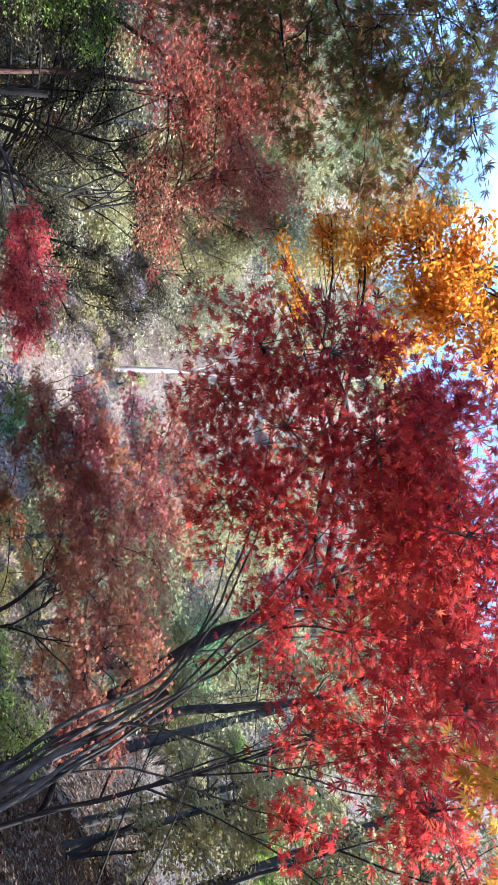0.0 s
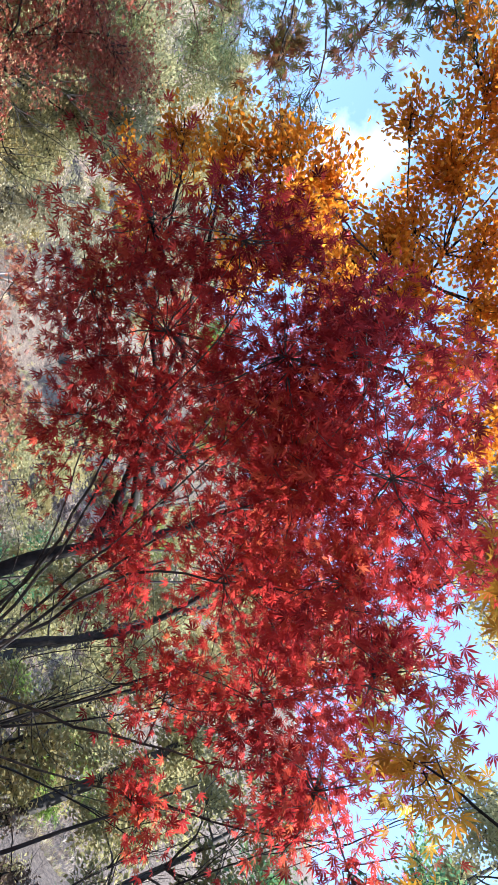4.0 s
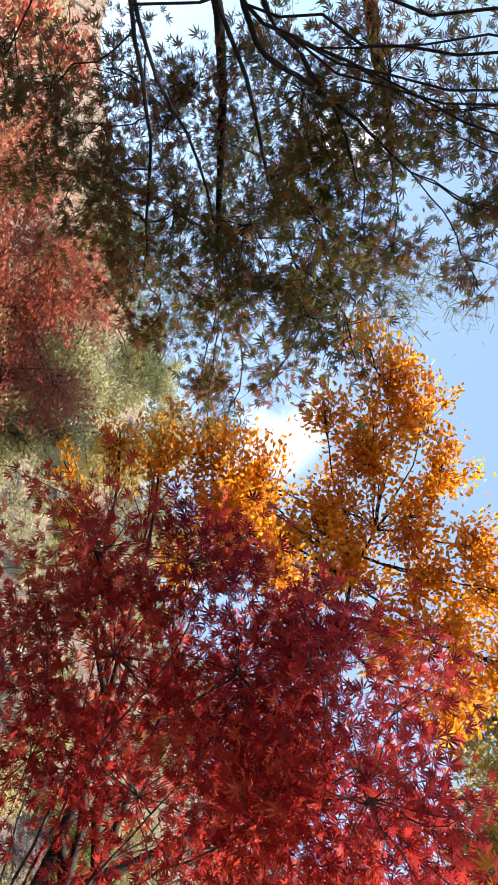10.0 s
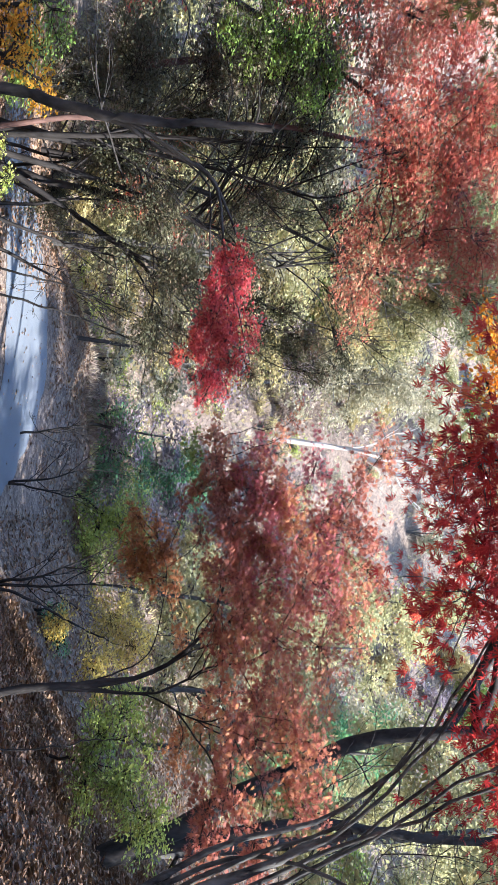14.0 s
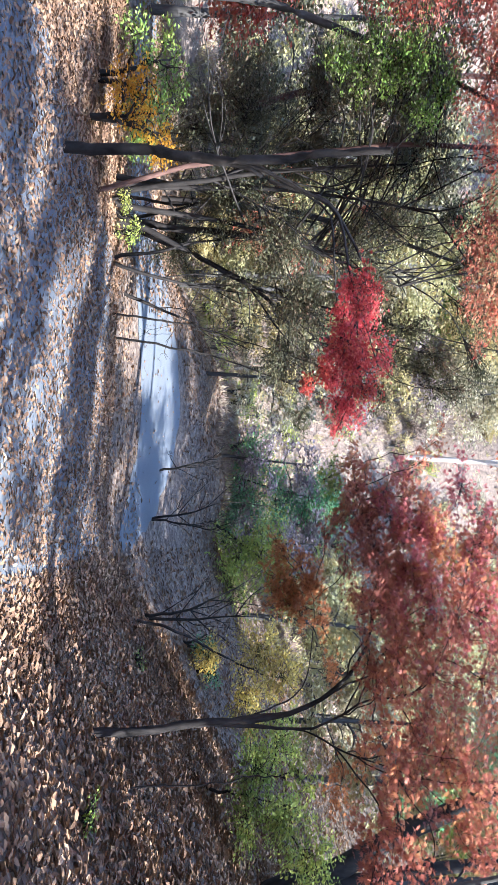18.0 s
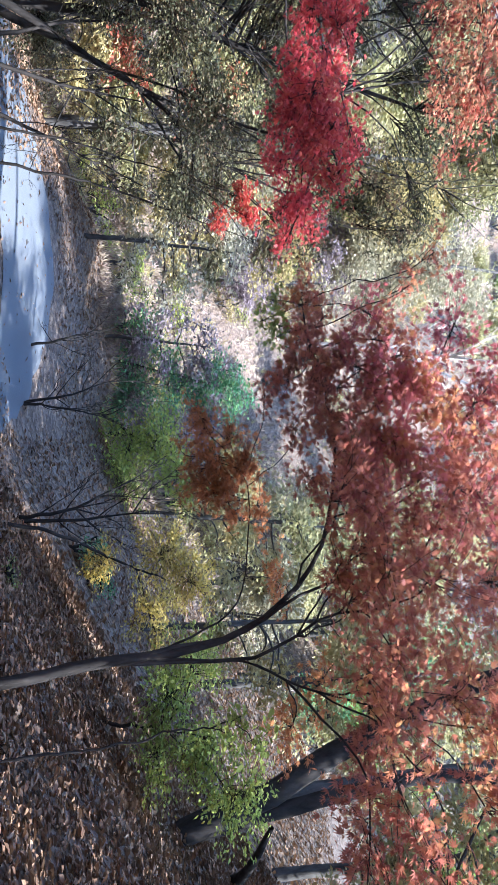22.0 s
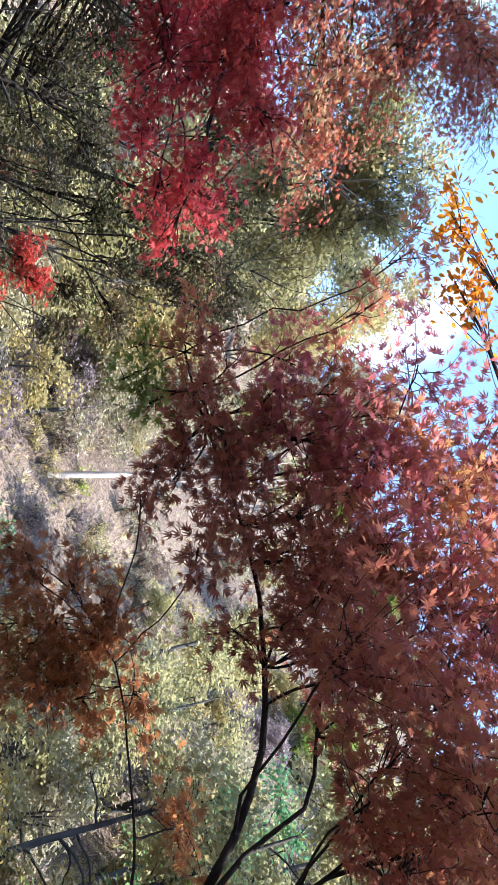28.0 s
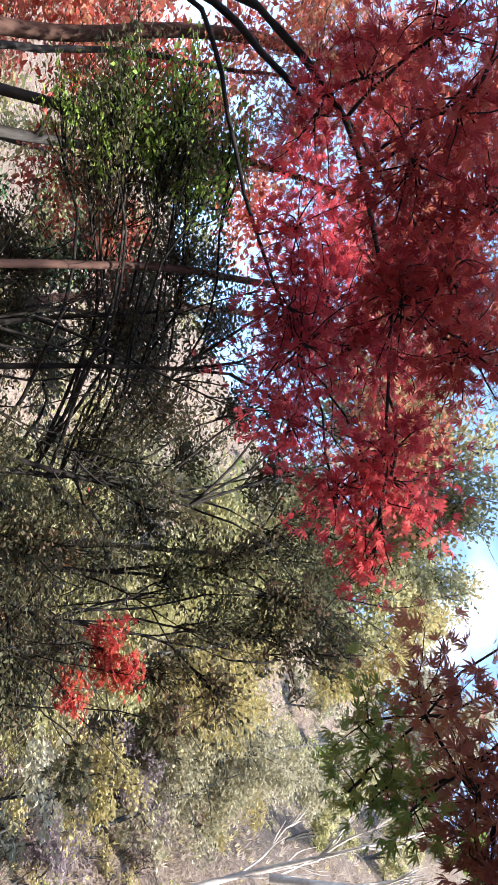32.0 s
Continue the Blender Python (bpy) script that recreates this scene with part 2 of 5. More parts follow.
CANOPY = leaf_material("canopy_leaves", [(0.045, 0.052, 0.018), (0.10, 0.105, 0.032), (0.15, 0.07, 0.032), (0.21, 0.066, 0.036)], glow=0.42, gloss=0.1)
GREEN = leaf_material("green_leaves", [(0.07, 0.13, 0.032), (0.19, 0.29, 0.065), (0.36, 0.40, 0.11)])
TEAL = leaf_material("bluish_green_leaves", [(0.06, 0.16, 0.09), (0.13, 0.30, 0.15), (0.34, 0.42, 0.14)])
PINK = leaf_material("faded_red_leaves", [(0.18, 0.05, 0.04), (0.46, 0.095, 0.075), (0.54, 0.22, 0.14), (0.38, 0.35, 0.20)], glow=0.45)
PALE = leaf_material("pale_leaves", [(0.24, 0.23, 0.15), (0.38, 0.355, 0.25), (0.48, 0.43, 0.32)])
DRYGRASS = leaf_material("dry_grass", [(0.22, 0.175, 0.13), (0.34, 0.275, 0.21), (0.44, 0.37, 0.29)], glow=0.3)
MAUVE = leaf_material("mauve_twigs", [(0.14, 0.11, 0.125), (0.25, 0.205, 0.23), (0.33, 0.27, 0.275)])
HEATH = leaf_material("brown_brush", [(0.10, 0.075, 0.065), (0.22, 0.165, 0.145), (0.34, 0.26, 0.23)], glow=0.3)
STRAW = leaf_material("straw_leaves", [(0.25, 0.215, 0.10), (0.41, 0.345, 0.16), (0.50, 0.43, 0.23)])
ROUND = leaf_material("fresh_yellow_green_leaves", [(0.18, 0.24, 0.06), (0.32, 0.38, 0.10), (0.50, 0.48, 0.13)], glow=0.5)
NEEDLES = leaf_material("pine_needles", [(0.06, 0.10, 0.05), (0.14, 0.19, 0.08), (0.26, 0.28, 0.12)])
DRY = leaf_material("fallen_leaves", [(0.062, 0.04, 0.028), (0.155, 0.092, 0.06), (0.26, 0.165, 0.105), (0.38, 0.28, 0.20)], gloss=0.1, glow=0.12, rough=0.6)
BARK = bark_material("dark_bark", (0.008, 0.007, 0.007), (0.045, 0.04, 0.038))
GREY_BARK = bark_material("grey_bark", (0.018, 0.017, 0.017), (0.095, 0.09, 0.088))
PINE_BARK = bark_material("pine_bark", (0.03, 0.017, 0.014), (0.13, 0.075, 0.062))
MAPLE_BARK = bark_material("pale_flecked_bark", (0.006, 0.006, 0.006), (0.13, 0.125, 0.12), 18)
DEAD_WOOD = bark_material("bleached_wood", (0.30, 0.26, 0.24), (0.58, 0.51, 0.47), 5)
LITTER = litter_material("leaf_litter", [(0.03, 0.022, 0.018), (0.085, 0.058, 0.045), (0.155, 0.115, 0.09), (0.22, 0.175, 0.145)], 13, 0.5)
ASPHALT = asphalt_material()


# ---- helpers for meshes ----
def part(name, me, material, parent=None, label=""):
    ob = new(name, me)
    me.materials.append(material)
    if parent is not None:
        ob.parent = parent
    return tagged(ob, label=label)


def mesh_of(name, verts, faces, smooth=False):
    """A mesh from an array of corners and an array of faces with equal corner counts."""
    verts, faces = np.asarray(verts, np.float32), np.asarray(faces, np.int32)
    me = bpy.data.meshes.new(name)
    k = faces.shape[1]
    me.vertices.add(len(verts))
    me.vertices.foreach_set("co", verts.ravel())
    me.loops.add(faces.size)
    me.loops.foreach_set("vertex_index", faces.ravel())
    me.polygons.add(len(faces))
    me.polygons.foreach_set("loop_start", np.arange(0, faces.size, k, dtype=np.int32))
    if smooth:
        me.polygons.foreach_set("use_smooth", np.ones(len(faces), bool))
    me.update(calc_edges=True)
    return me


def tube_arrays(pts, r0, r1, sides=6, power=1.0):
    """Corners and four-sided faces of a tapering limb along pts."""
    pts = np.asarray(pts, float)
    n = len(pts)
    tang = np.gradient(pts, axis=0)
    tang /= np.linalg.norm(tang, axis=1)[:, None] + 1e-9
    ref = np.where(np.abs(tang[:, 2:3]) > 0.9, [[1.0, 0, 0]], [[0, 0, 1.0]])
    u = np.cross(tang, ref)
    u /= np.linalg.norm(u, axis=1)[:, None] + 1e-9
    w = np.cross(tang, u)
    rad = r1 + (r0 - r1) * (1 - np.linspace(0, 1, n)) ** power
    a = np.linspace(0, 2 * np.pi, sides, endpoint=False)
    ring = u[:, None, :] * np.cos(a)[None, :, None] + w[:, None, :] * np.sin(a)[None, :, None]
    v = (pts[:, None, :] + ring * rad[:, None, None]).reshape(-1, 3)
    i, j = np.meshgrid(np.arange(n - 1), np.arange(sides), indexing="ij")
    k = (j + 1) % sides
    f = np.stack([i * sides + j, i * sides + k, (i + 1) * sides + k, (i + 1) * sides + j], -1).reshape(-1, 4)
    return v, f


def joined(pieces):
    vs, fs, base = [], [], 0
    for v, f in pieces:
        vs.append(v)
        fs.append(f + base)
        base += len(v)
    return np.concatenate(vs), np.concatenate(fs)


def smooth_line(pts, n, rng, wobble=0.0):
    """A rounded line of n points through pts, with a little wander."""
    pts = np.asarray(pts, float)
    d = np.r_[0, np.cumsum(np.linalg.norm(np.diff(pts, axis=0), axis=1))]
    s = np.linspace(0, d[-1], n)
    out = np.stack([np.interp(s, d, pts[:, k]) for k in range(3)], 1)
    for _ in range(max(1, n // (2 * len(pts)))):
        out[1:-1] = (out[:-2] + 2 * out[1:-1] + out[2:]) / 4
    if wobble:
        w = rng.normal(0, wobble, (n, 3))
        w = (np.roll(w, 1, 0) + w + np.roll(w, -1, 0)) / 2
        w[0] = w[-1] = 0
        out += w
    return out


def star_leaf(angles, lengths, width):
    """A lobed leaf of unit size in the plane, its tip along +y: corners and four-sided faces that meet at the stalk."""
    v, f = [(0, 0, 0)], []
    for a, l in zip(angles, lengths):
        a = radians(a)
        d, s = np.array([math.sin(a), math.cos(a)]), np.array([math.cos(a), -math.sin(a)])
        i = len(v)
        p, q, t = d * l * 0.42 - s * width * l, d * l * 0.42 + s * width * l, d * l
        v += [(*p, 0.05 * l), (*t, -0.16 * l), (*q, 0.05 * l)]
        f.append((0, i, i + 1, i + 2))
    return np.array(v, float), np.array(f)


MAPLE = star_leaf([0, 33, -33, 66, -66, 104, -104], [1.0, 0.94, 0.92, 0.74, 0.76, 0.42, 0.4], 0.10)
DROOPING = star_leaf([2, 25, -24, 50, -54], [1.0, 0.95, 0.9, 0.74, 0.7], 0.085)
MAPLE_FAR = star_leaf([0, 48, -48, 100, -100], [1.0, 0.9, 0.9, 0.62, 0.62], 0.16)
OAK = (np.array([(0, 0, 0), (0.19, 0.3, 0.06), (0.25, 0.68, 0.05), (0, 1, -0.1), (-0.25, 0.68, 0.05), (-0.19, 0.3, 0.06)], float),
       np.array([(0, 1, 2, 3), (0, 3, 4, 5)]))
BLADE = (np.array([(0, 0, 0), (0.26, 0.48, 0.06), (0, 1, -0.05), (-0.26, 0.48, 0.06)], float), np.array([(0, 1, 2, 3)]))
SPRAY = star_leaf([0, 120, -112], [1.0, 0.85, 0.9], 0.24)
TUFT = star_leaf([0, 30, -27], [1.0, 0.8, 0.85], 0.06)
NEEDLE = (np.array([(-0.035, 0, 0), (0.035, 0, 0), (0.02, 1, 0), (-0.02, 1, 0)], float), np.array([(0, 1, 2, 3)]))


def leaves_mesh(name, where, normal, tip, size, shape):
    """One mesh of many leaves: places, facing, direction of the tip and sizes."""
    tv, tf = shape
    n = normal / (np.linalg.norm(normal, axis=1)[:, None] + 1e-9)
    y = tip - n * np.sum(tip * n, 1)[:, None]
    y /= np.linalg.norm(y, axis=1)[:, None] + 1e-9
    x = np.cross(y, n)
    v = where[:, None, :] + size[:, None, None] * (tv[None, :, 0:1] * x[:, None] + tv[None, :, 1:2] * y[:, None] + tv[None, :, 2:3] * n[:, None])
    f = tf[None] + (np.arange(len(where)) * len(tv))[:, None, None]
    return mesh_of(name, v.reshape(-1, 3), f.reshape(-1, tf.shape[1]))


def bough(rng, centre, rh, rv, start, size, cover, area, flat):
    """Twigs from start into an ellipsoid, and leaves along them: twig lines, leaf places, outward ways."""
    want = int(cover * math.pi * rh * rv / (area * size * size)) + 6
    twigs = max(5, int(want ** 0.5 * 0.75))
    lines, places, outs = [], [], []
    per = max(2, want // twigs)
    for _ in range(twigs):
        d = rng.normal(0, 1, 3)
        d *= rng.random() ** 0.38 / np.linalg.norm(d)
        end = centre + d * (rh, rh, rv)
        a = start + (centre - start) * rng.uniform(0.35, 0.95)
        mid = (a + end) / 2 + rng.normal(0, 0.12, 3) * rh + (0, 0, 0.1 * rv)
        line = smooth_line([a, mid, end], 6, rng, 0.02 * rh)
        lines.append(line)
        s = 0.25 + 0.78 * rng.random(per) ** 0.7
        k = np.clip(s * 5, 0, 4.999).astype(int)
        w = (s * 5 - k)[:, None]
        p = line[k] * (1 - w) + line[np.minimum(k + 1, 5)] * w
        jit = rng.normal(0, 1, (per, 3)) * (size * 0.9, size * 0.9, size * 0.9 * flat) + rng.normal(0, 0.10, (per, 3)) * (rh, rh, rv * flat)
        places.append(p + jit)
        outs.append(np.tile(end - a, (per, 1)))
    return lines, np.concatenate(places), np.concatenate(outs)


def tree(name, label, category, stems, crowns, size, cover, shape, bark, area=0.3, flat=0.7, limb=0.03, twig=0.004, seed=1, droop=0.35, tilt=0.55,
         group="", limb_from=0.3, simple=False, taper=0.8, single=0, near=(0.0, 4.0, 2.5), spread=1.0, gnarl=0.012):
    """A tree: stems (points, thickness at foot and top), a limb to every clump, fine twigs, and crowns (leaf, clumps) of leaves.
    single: how many of the leaves nearest to a place become parts of their own."""
    rng = np.random.default_rng(seed)
    foot = np.array(stems[0][0][0], float)
    root = new(name)
    root.location = foot
    tagged(root, label=label, category=category, group=group)
    lines = []
    for pts, r0, r1 in stems:
        line = smooth_line(np.array(pts, float) - foot, 18 if simple else 30, rng, 0.012 if simple else gnarl)
        lines.append((line, r0, r1))
        v, f = tube_arrays(line, r0, r1, 5 if simple else 9, taper)
        part("trunk", mesh_of("trunk", v, f, True), bark, root)
    wood = []
    for leaf, clumps in crowns:
        places, outs = [], []
        for x, y, z, rh, rv in clumps:
            rh, rv = rh * spread, rv * spread
            c = np.array((x, y, z), float) - foot
            best = None
            for line, r0, r1 in lines:
                idx = np.arange(int(len(line) * limb_from), len(line))
                p = line[idx]
                gap = np.linalg.norm(c - p, axis=1) + 0.8 * np.maximum(0, p[:, 2] - c[2] + 0.1) + 0.25 * np.abs(idx / len(line) - rng.uniform(0.5, 0.95, len(idx)))
                k = int(gap.argmin())
                if best is None or gap[k] < best[0]:
                    best = (gap[k], p[k], r1 + (r0 - r1) * (1 - idx[k] / (len(line) - 1)))
            a, ra = best[1], best[2]
            reach = np.linalg.norm(c - a)
            mid = (a + c) / 2 + np.array((0, 0, 0.10 * reach)) + rng.normal(0, 0.06, 3) * reach
            line = smooth_line([a, mid, c], 9, rng, 0.02 * reach)
            r = min(ra * 0.75, limb * (0.5 + reach * 0.25))
            v, f = tube_arrays(line, r, twig * 1.6, 4 if simple else 6)
            if simple:
                wood.append((v, f))
            else:
                part("branch", mesh_of("branch", v, f, True), bark, root)
            tl, pl, ol = bough(rng, c, rh, rv, line[5], size, cover, area, flat)
            wood += [tube_arrays(t, twig * 1.3, twig * 0.45, 3) for t in (tl[::3] if simple else tl)]
            places.append(pl)
            outs.append(ol)
        p, o = np.concatenate(places), np.concatenate(outs)
        n = len(p)
        nrm = np.stack([rng.normal(0, tilt, n), rng.normal(0, tilt, n), np.ones(n)], 1)
        tip = o / (np.linalg.norm(o, axis=1)[:, None] + 1e-9) + rng.normal(0, 0.6, (n, 3)) + (0, 0, -droop)
        s = size * rng.uniform(0.65, 1.25, n)
        if single:
            crown = part("crown", bpy.data.meshes.new("crown"), leaf, root)
            order = np.argsort(np.linalg.norm(p + foot - np.array(near), axis=1))
            few = order[:single // len(crowns)]
            one = mesh_of("leaf", shape[0], shape[1])
            one.materials.append(leaf)
            for k in few:
                nz = Vector(nrm[k]).normalized()
                ty = Vector(tip[k])
                ty = (ty - nz * ty.dot(nz)).normalized()
                tx = ty.cross(nz)
                ob = new("leaf", one)
                ob.parent = crown
                ob.matrix_basis = Matrix.Translation(Vector(p[k])) @ Matrix((tx, ty, nz)).transposed().to_4x4() @ Matrix.Scale(float(s[k]), 4)
            rest = order[single // len(crowns):]
            crown.data = leaves_mesh("crown", p[rest], nrm[rest], tip[rest], s[rest], shape)
            crown.data.materials.append(leaf)
        else:
            part("crown", leaves_mesh("crown", p, nrm, tip, s, shape), leaf, root)
    v, f = joined(wood)
    tagged(part("brushwood", mesh_of("brushwood", v, f), bark, root), kind="stuff")
    return root


# ---- ground ----
def ground_z(x, y):
    x, y = np.asarray(x, float), np.asarray(y, float)
    edge = 1.0 - 0.06 * np.clip(y - 4, 0, 12)
    right = x - edge
    z = 0.64 * np.log1p(np.exp(np.clip(right * 4, -30, 30))) / 4
    z = np.where(right > 7, 0.64 * 7 + 0.62 * (right - 7), z)
    near = 1 / (1 + np.exp(np.clip(-(x + 6.5) * 1.2, -60, 60)))
    z = z + near * 0.2 * np.minimum(np.log1p(np.exp(np.clip((y - 13.6) * 2, -30, 30))) / 2, 9)
    z = z + 1.5 * np.log1p(np.exp(np.clip((y - 29.5) * 0.35, -40, 40))) / 0.35 * (0.9 + 0.1 * near)
    z = z + 0.55 * np.log1p(np.exp(np.clip((-x - 16) * 0.6, -40, 40))) / 0.6
    z = z + 0.22 * np.log1p(np.exp(np.clip((-y - 14) * 0.6, -40, 40))) / 0.6
    crest = 14 + 36 / (1 + np.exp(np.clip(-(x + 38) * 0.14, -60, 60)))
    crest = crest + 2.2 * np.sin(x * 0.21 + 0.5) + 1.3 * np.sin(x * 0.53 + y * 0.1)
    z = np.where(z > crest, crest + 7 * np.tanh((z - crest) / 7), z)
    bumps = 0.05 * np.sin(x * 1.7 + 0.6 * y) * np.sin(y * 1.3 - 0.4 * x)
    rough = np.clip(right / 1.5, 0, 1) + np.clip((y - 19) / 4, 0, 1) * 4 + np.clip((-4.6 - x) / 1.5, 0, 1)
    return z + bumps * rough


def axis(lo, hi, fine_lo, fine_hi, step, growth):
    a = list(np.arange(fine_lo, fine_hi + 1e-6, step))
    s, p = step, fine_hi
    while p < hi:
        s *= growth
        p += s
        a.append(min(p, hi))
    s, p = step, fine_lo
    while p > lo:
        s *= growth
        p -= s
        a.insert(0, max(p, lo))
    return np.array(a)


def grid_arrays(xs, ys, lift=0.0):
    gx, gy = np.meshgrid(xs, ys, indexing="ij")
    v = np.stack([gx, gy, ground_z(gx, gy) + lift], -1).reshape(-1, 3)
    i, j = np.meshgrid(np.arange(len(xs) - 1), np.arange(len(ys) - 1), indexing="ij")
    n = len(ys)
    f = np.stack([i * n + j, (i + 1) * n + j, (i + 1) * n + j + 1, i * n + j + 1], -1).reshape(-1, 4)
    return v, f


v, f = grid_arrays(axis(-900, 900, -12, 10, 0.22, 1.14), axis(-900, 1200, -6, 24, 0.25, 1.12))
ground = tagged(part("ground", mesh_of("ground", v, f, True), LITTER), "woodland ground under dry brown fallen leaves, rising into hillsides", "ground", kind="structure")


def lane(name, label, near, far, rows):
    """A strip of asphalt between two edges, laid on the ground."""
    rng = np.random.default_rng(3)
    a, b = smooth_line([(x, y, 0) for x, y in near], rows, rng), smooth_line([(x, y, 0) for x, y in far], rows, rng)
    s = np.linspace(0, 1, 13)[None, :, None]
    p = a[:, None] * (1 - s) + b[:, None] * s
    p[:, 0, :2] += rng.normal(0, 0.05, (rows, 2))
    p[:, -1, :2] += rng.normal(0, 0.05, (rows, 2))
    p[..., 2] = ground_z(p[..., 0], p[..., 1]) + 0.012
    i, j = np.meshgrid(np.arange(rows - 1), np.arange(12), indexing="ij")
    f = np.stack([i * 13 + j, (i + 1) * 13 + j, (i + 1) * 13 + j + 1, i * 13 + j + 1], -1).reshape(-1, 4)
    return tagged(part(name, mesh_of(name, p.reshape(-1, 3), f, True), ASPHALT), label, "road", kind="structure")


road = lane("road", "grey asphalt lane strewn with dry brown leaves", [(-4.5, -24), (-4.5, 5), (-4.45, 12.2)], [(0.75, -24), (0.8, 4), (0.35, 12.2)], 120)
lane("road_bend", "bare grey-blue asphalt lane bending away behind the trees", [(-22, 12.4), (-7, 13.5), (-4, 14.7), (-2.3, 15.3), (-1.0, 14.7), (0.1, 13.9)],
     [(-22, 16.6), (-8.6, 16.3), (-5, 17.7), (-2.6, 18.4), (-0.3, 16.6), (0.35, 14.1)], 90)


def scatter(name, label, lo, hi, count, size, keep, seed, parent, lift=0.012):
    """Fallen leaves on the ground."""
    rng = np.random.default_rng(seed)
    x, y = rng.uniform(lo[0], hi[0], count), rng.uniform(lo[1], hi[1], count)
    ok = rng.random(count) < keep(x, y)
    x, y = x[ok], y[ok]
    n = len(x)
    p = np.stack([x, y, ground_z(x, y) + lift + rng.random(n) ** 2 * 0.03], 1)
    nrm = np.stack([rng.normal(0, 0.35, n), rng.normal(0, 0.35, n), np.ones(n)], 1)
    a = rng.uniform(0, 2 * np.pi, n)
    tip = np.stack([np.cos(a), np.sin(a), rng.normal(0, 0.2, n)], 1)
    ob = part(name, leaves_mesh(name, p, nrm, tip, size * rng.uniform(0.5, 1.3, n), OAK), DRY, parent, label)
    return tagged(ob, kind="stuff")


def litter_density(x, y):
    edge = 1.0 - 0.06 * np.clip(y - 4, 0, 12)
    drift = 0.5 + 0.5 * np.sin(x * 1.1 + 0.7 * np.sin(y * 0.9)) * np.sin(y * 0.8 + 1.3)
    d = np.where(x > edge - 0.3, 1.0, 0.30 + 0.45 * drift)
    d = np.where((y > 12) & (x < edge), 0.6, d)
    bend = (y > 13.2 + 0.30 * (x + 7.5)) & (y < 18.6) & (x < 0.3) & (y < 16.4 + np.clip(0.45 * (x + 8.6), 0, 2.3))
    d = np.where(bend, 0.05, d)
    return np.where(x < -4.6, 0.8, d)


scatter("fallen_leaves", "dry curled brown leaves", (-9, 3.5), (1.2, 13), 110000, 0.062, litter_density, 11, ground)
scatter("bank_fallen_leaves", "large dry curled leaves", (0.4, 3.5), (8, 14), 74000, 0.08, litter_density, 13, ground)
scatter("far_fallen_leaves", "dry curled brown leaves", (-14, 13), (10, 24), 50000, 0.10, litter_density, 12, ground)



def lying_leaves(parent, lo, hi, count, size, seed):
    """Single fallen leaves on the lane and the foot of the bank, each a part of the surface that it lies on."""
    rng = np.random.default_rng(seed)
    kinds = []
    for curl in (0.05, 0.16, -0.12):
        v = OAK[0] * 1.0
        v[:, 2] += curl * np.abs(v[:, 0]) * 4 + curl * (v[:, 1] - 0.5) ** 2
        me = mesh_of("leaf", v, OAK[1])
        me.materials.append(DRY)
        kinds.append(me)
    for i in range(count):
        x, y = rng.uniform(lo[0], hi[0]), rng.uniform(lo[1], hi[1])
        ob = new("leaf", kinds[i % 3])
        ob.parent = parent
        ob.matrix_basis = pose(x, y, float(ground_z(x, y)) + 0.03, *rng.normal(0, 14, 2), rng.uniform(0, 360)) @ Matrix.Scale(size * rng.uniform(0.6, 1.3), 4)


lying_leaves(road, (-3.8, 5.5), (0.3, 10.5), 300, 0.075, 14)
lying_leaves(ground, (0.9, 5.5), (3.2, 9.5), 300, 0.088, 15)


def brush(name, label, count, leaf, seed, tall, thresh):
    """Dry grass and low brush all over the sunny hillside."""
    rng = np.random.default_rng(seed)
    y = 22.5 + 72 * rng.random(count) ** 1.4
    x = rng.uniform(-0.85, 0.7, count) * (y + 4)
    wave = np.sin(x * 0.9 + 1.7 * np.sin(y * 0.5 + seed)) * np.sin(y * 0.8 + 1.3 * np.sin(x * 0.4))
    ok = wave + rng.normal(0, 0.5, count) > thresh
    x, y = x[ok], y[ok]
    n = len(x)
    p = np.stack([x, y, ground_z(x, y) - 0.03], 1)
    nrm = np.stack([rng.normal(0, 1, n), rng.normal(-0.8, 0.6, n), rng.normal(0, 0.3, n)], 1)
    tip = np.stack([rng.normal(0, 0.5, n), rng.normal(0, 0.5, n), np.ones(n)], 1)
    ob = part(name, leaves_mesh(name, p, nrm, tip, tall * (0.5 + y / 50) * rng.uniform(0.5, 1.4, n), TUFT), leaf, ground, label)
    return tagged(ob, kind="stuff")


brush("dry_grass", "pale dry grass and weeds", 42000, DRYGRASS, 91, 0.28, -0.1)
brush("dry_brush", "brown leafless brush", 70000, HEATH, 92, 0.28, -0.1)
brush("yellow_weeds", "yellowing weeds", 36000, STRAW, 93, 0.28, 0.2)
brush("green_weeds", "low green weeds", 30000, OLIVE, 94, 0.28, 0.3)

# ---- trees ----
# clumps of leaves: centre, breadth, depth
CLUMPS_MAPLE_A = [(-0.6, 3.46, 3.59, 0.38, 0.41), (-0.5, 3.1, 3.83, 0.4, 0.48), (-0.29, 3.79, 3.46, 0.55, 0.38), (-0.11, 3.61, 3.84, 0.55, 0.53), (-0.02, 3, 4.02, 0.54, 0.48),
    (-0.03, 2.62, 4.17, 0.47, 0.37), (0.32, 3.96, 3.59, 0.47, 0.4), (0.5, 3.63, 3.95, 0.56, 0.54), (0.51, 2.94, 4.06, 0.49, 0.48), (0.47, 2.47, 4.14, 0.5, 0.32),
    (1.19, 4.08, 3.94, 0.45, 0.38), (1.05, 3.34, 4.04, 0.5, 0.43)]
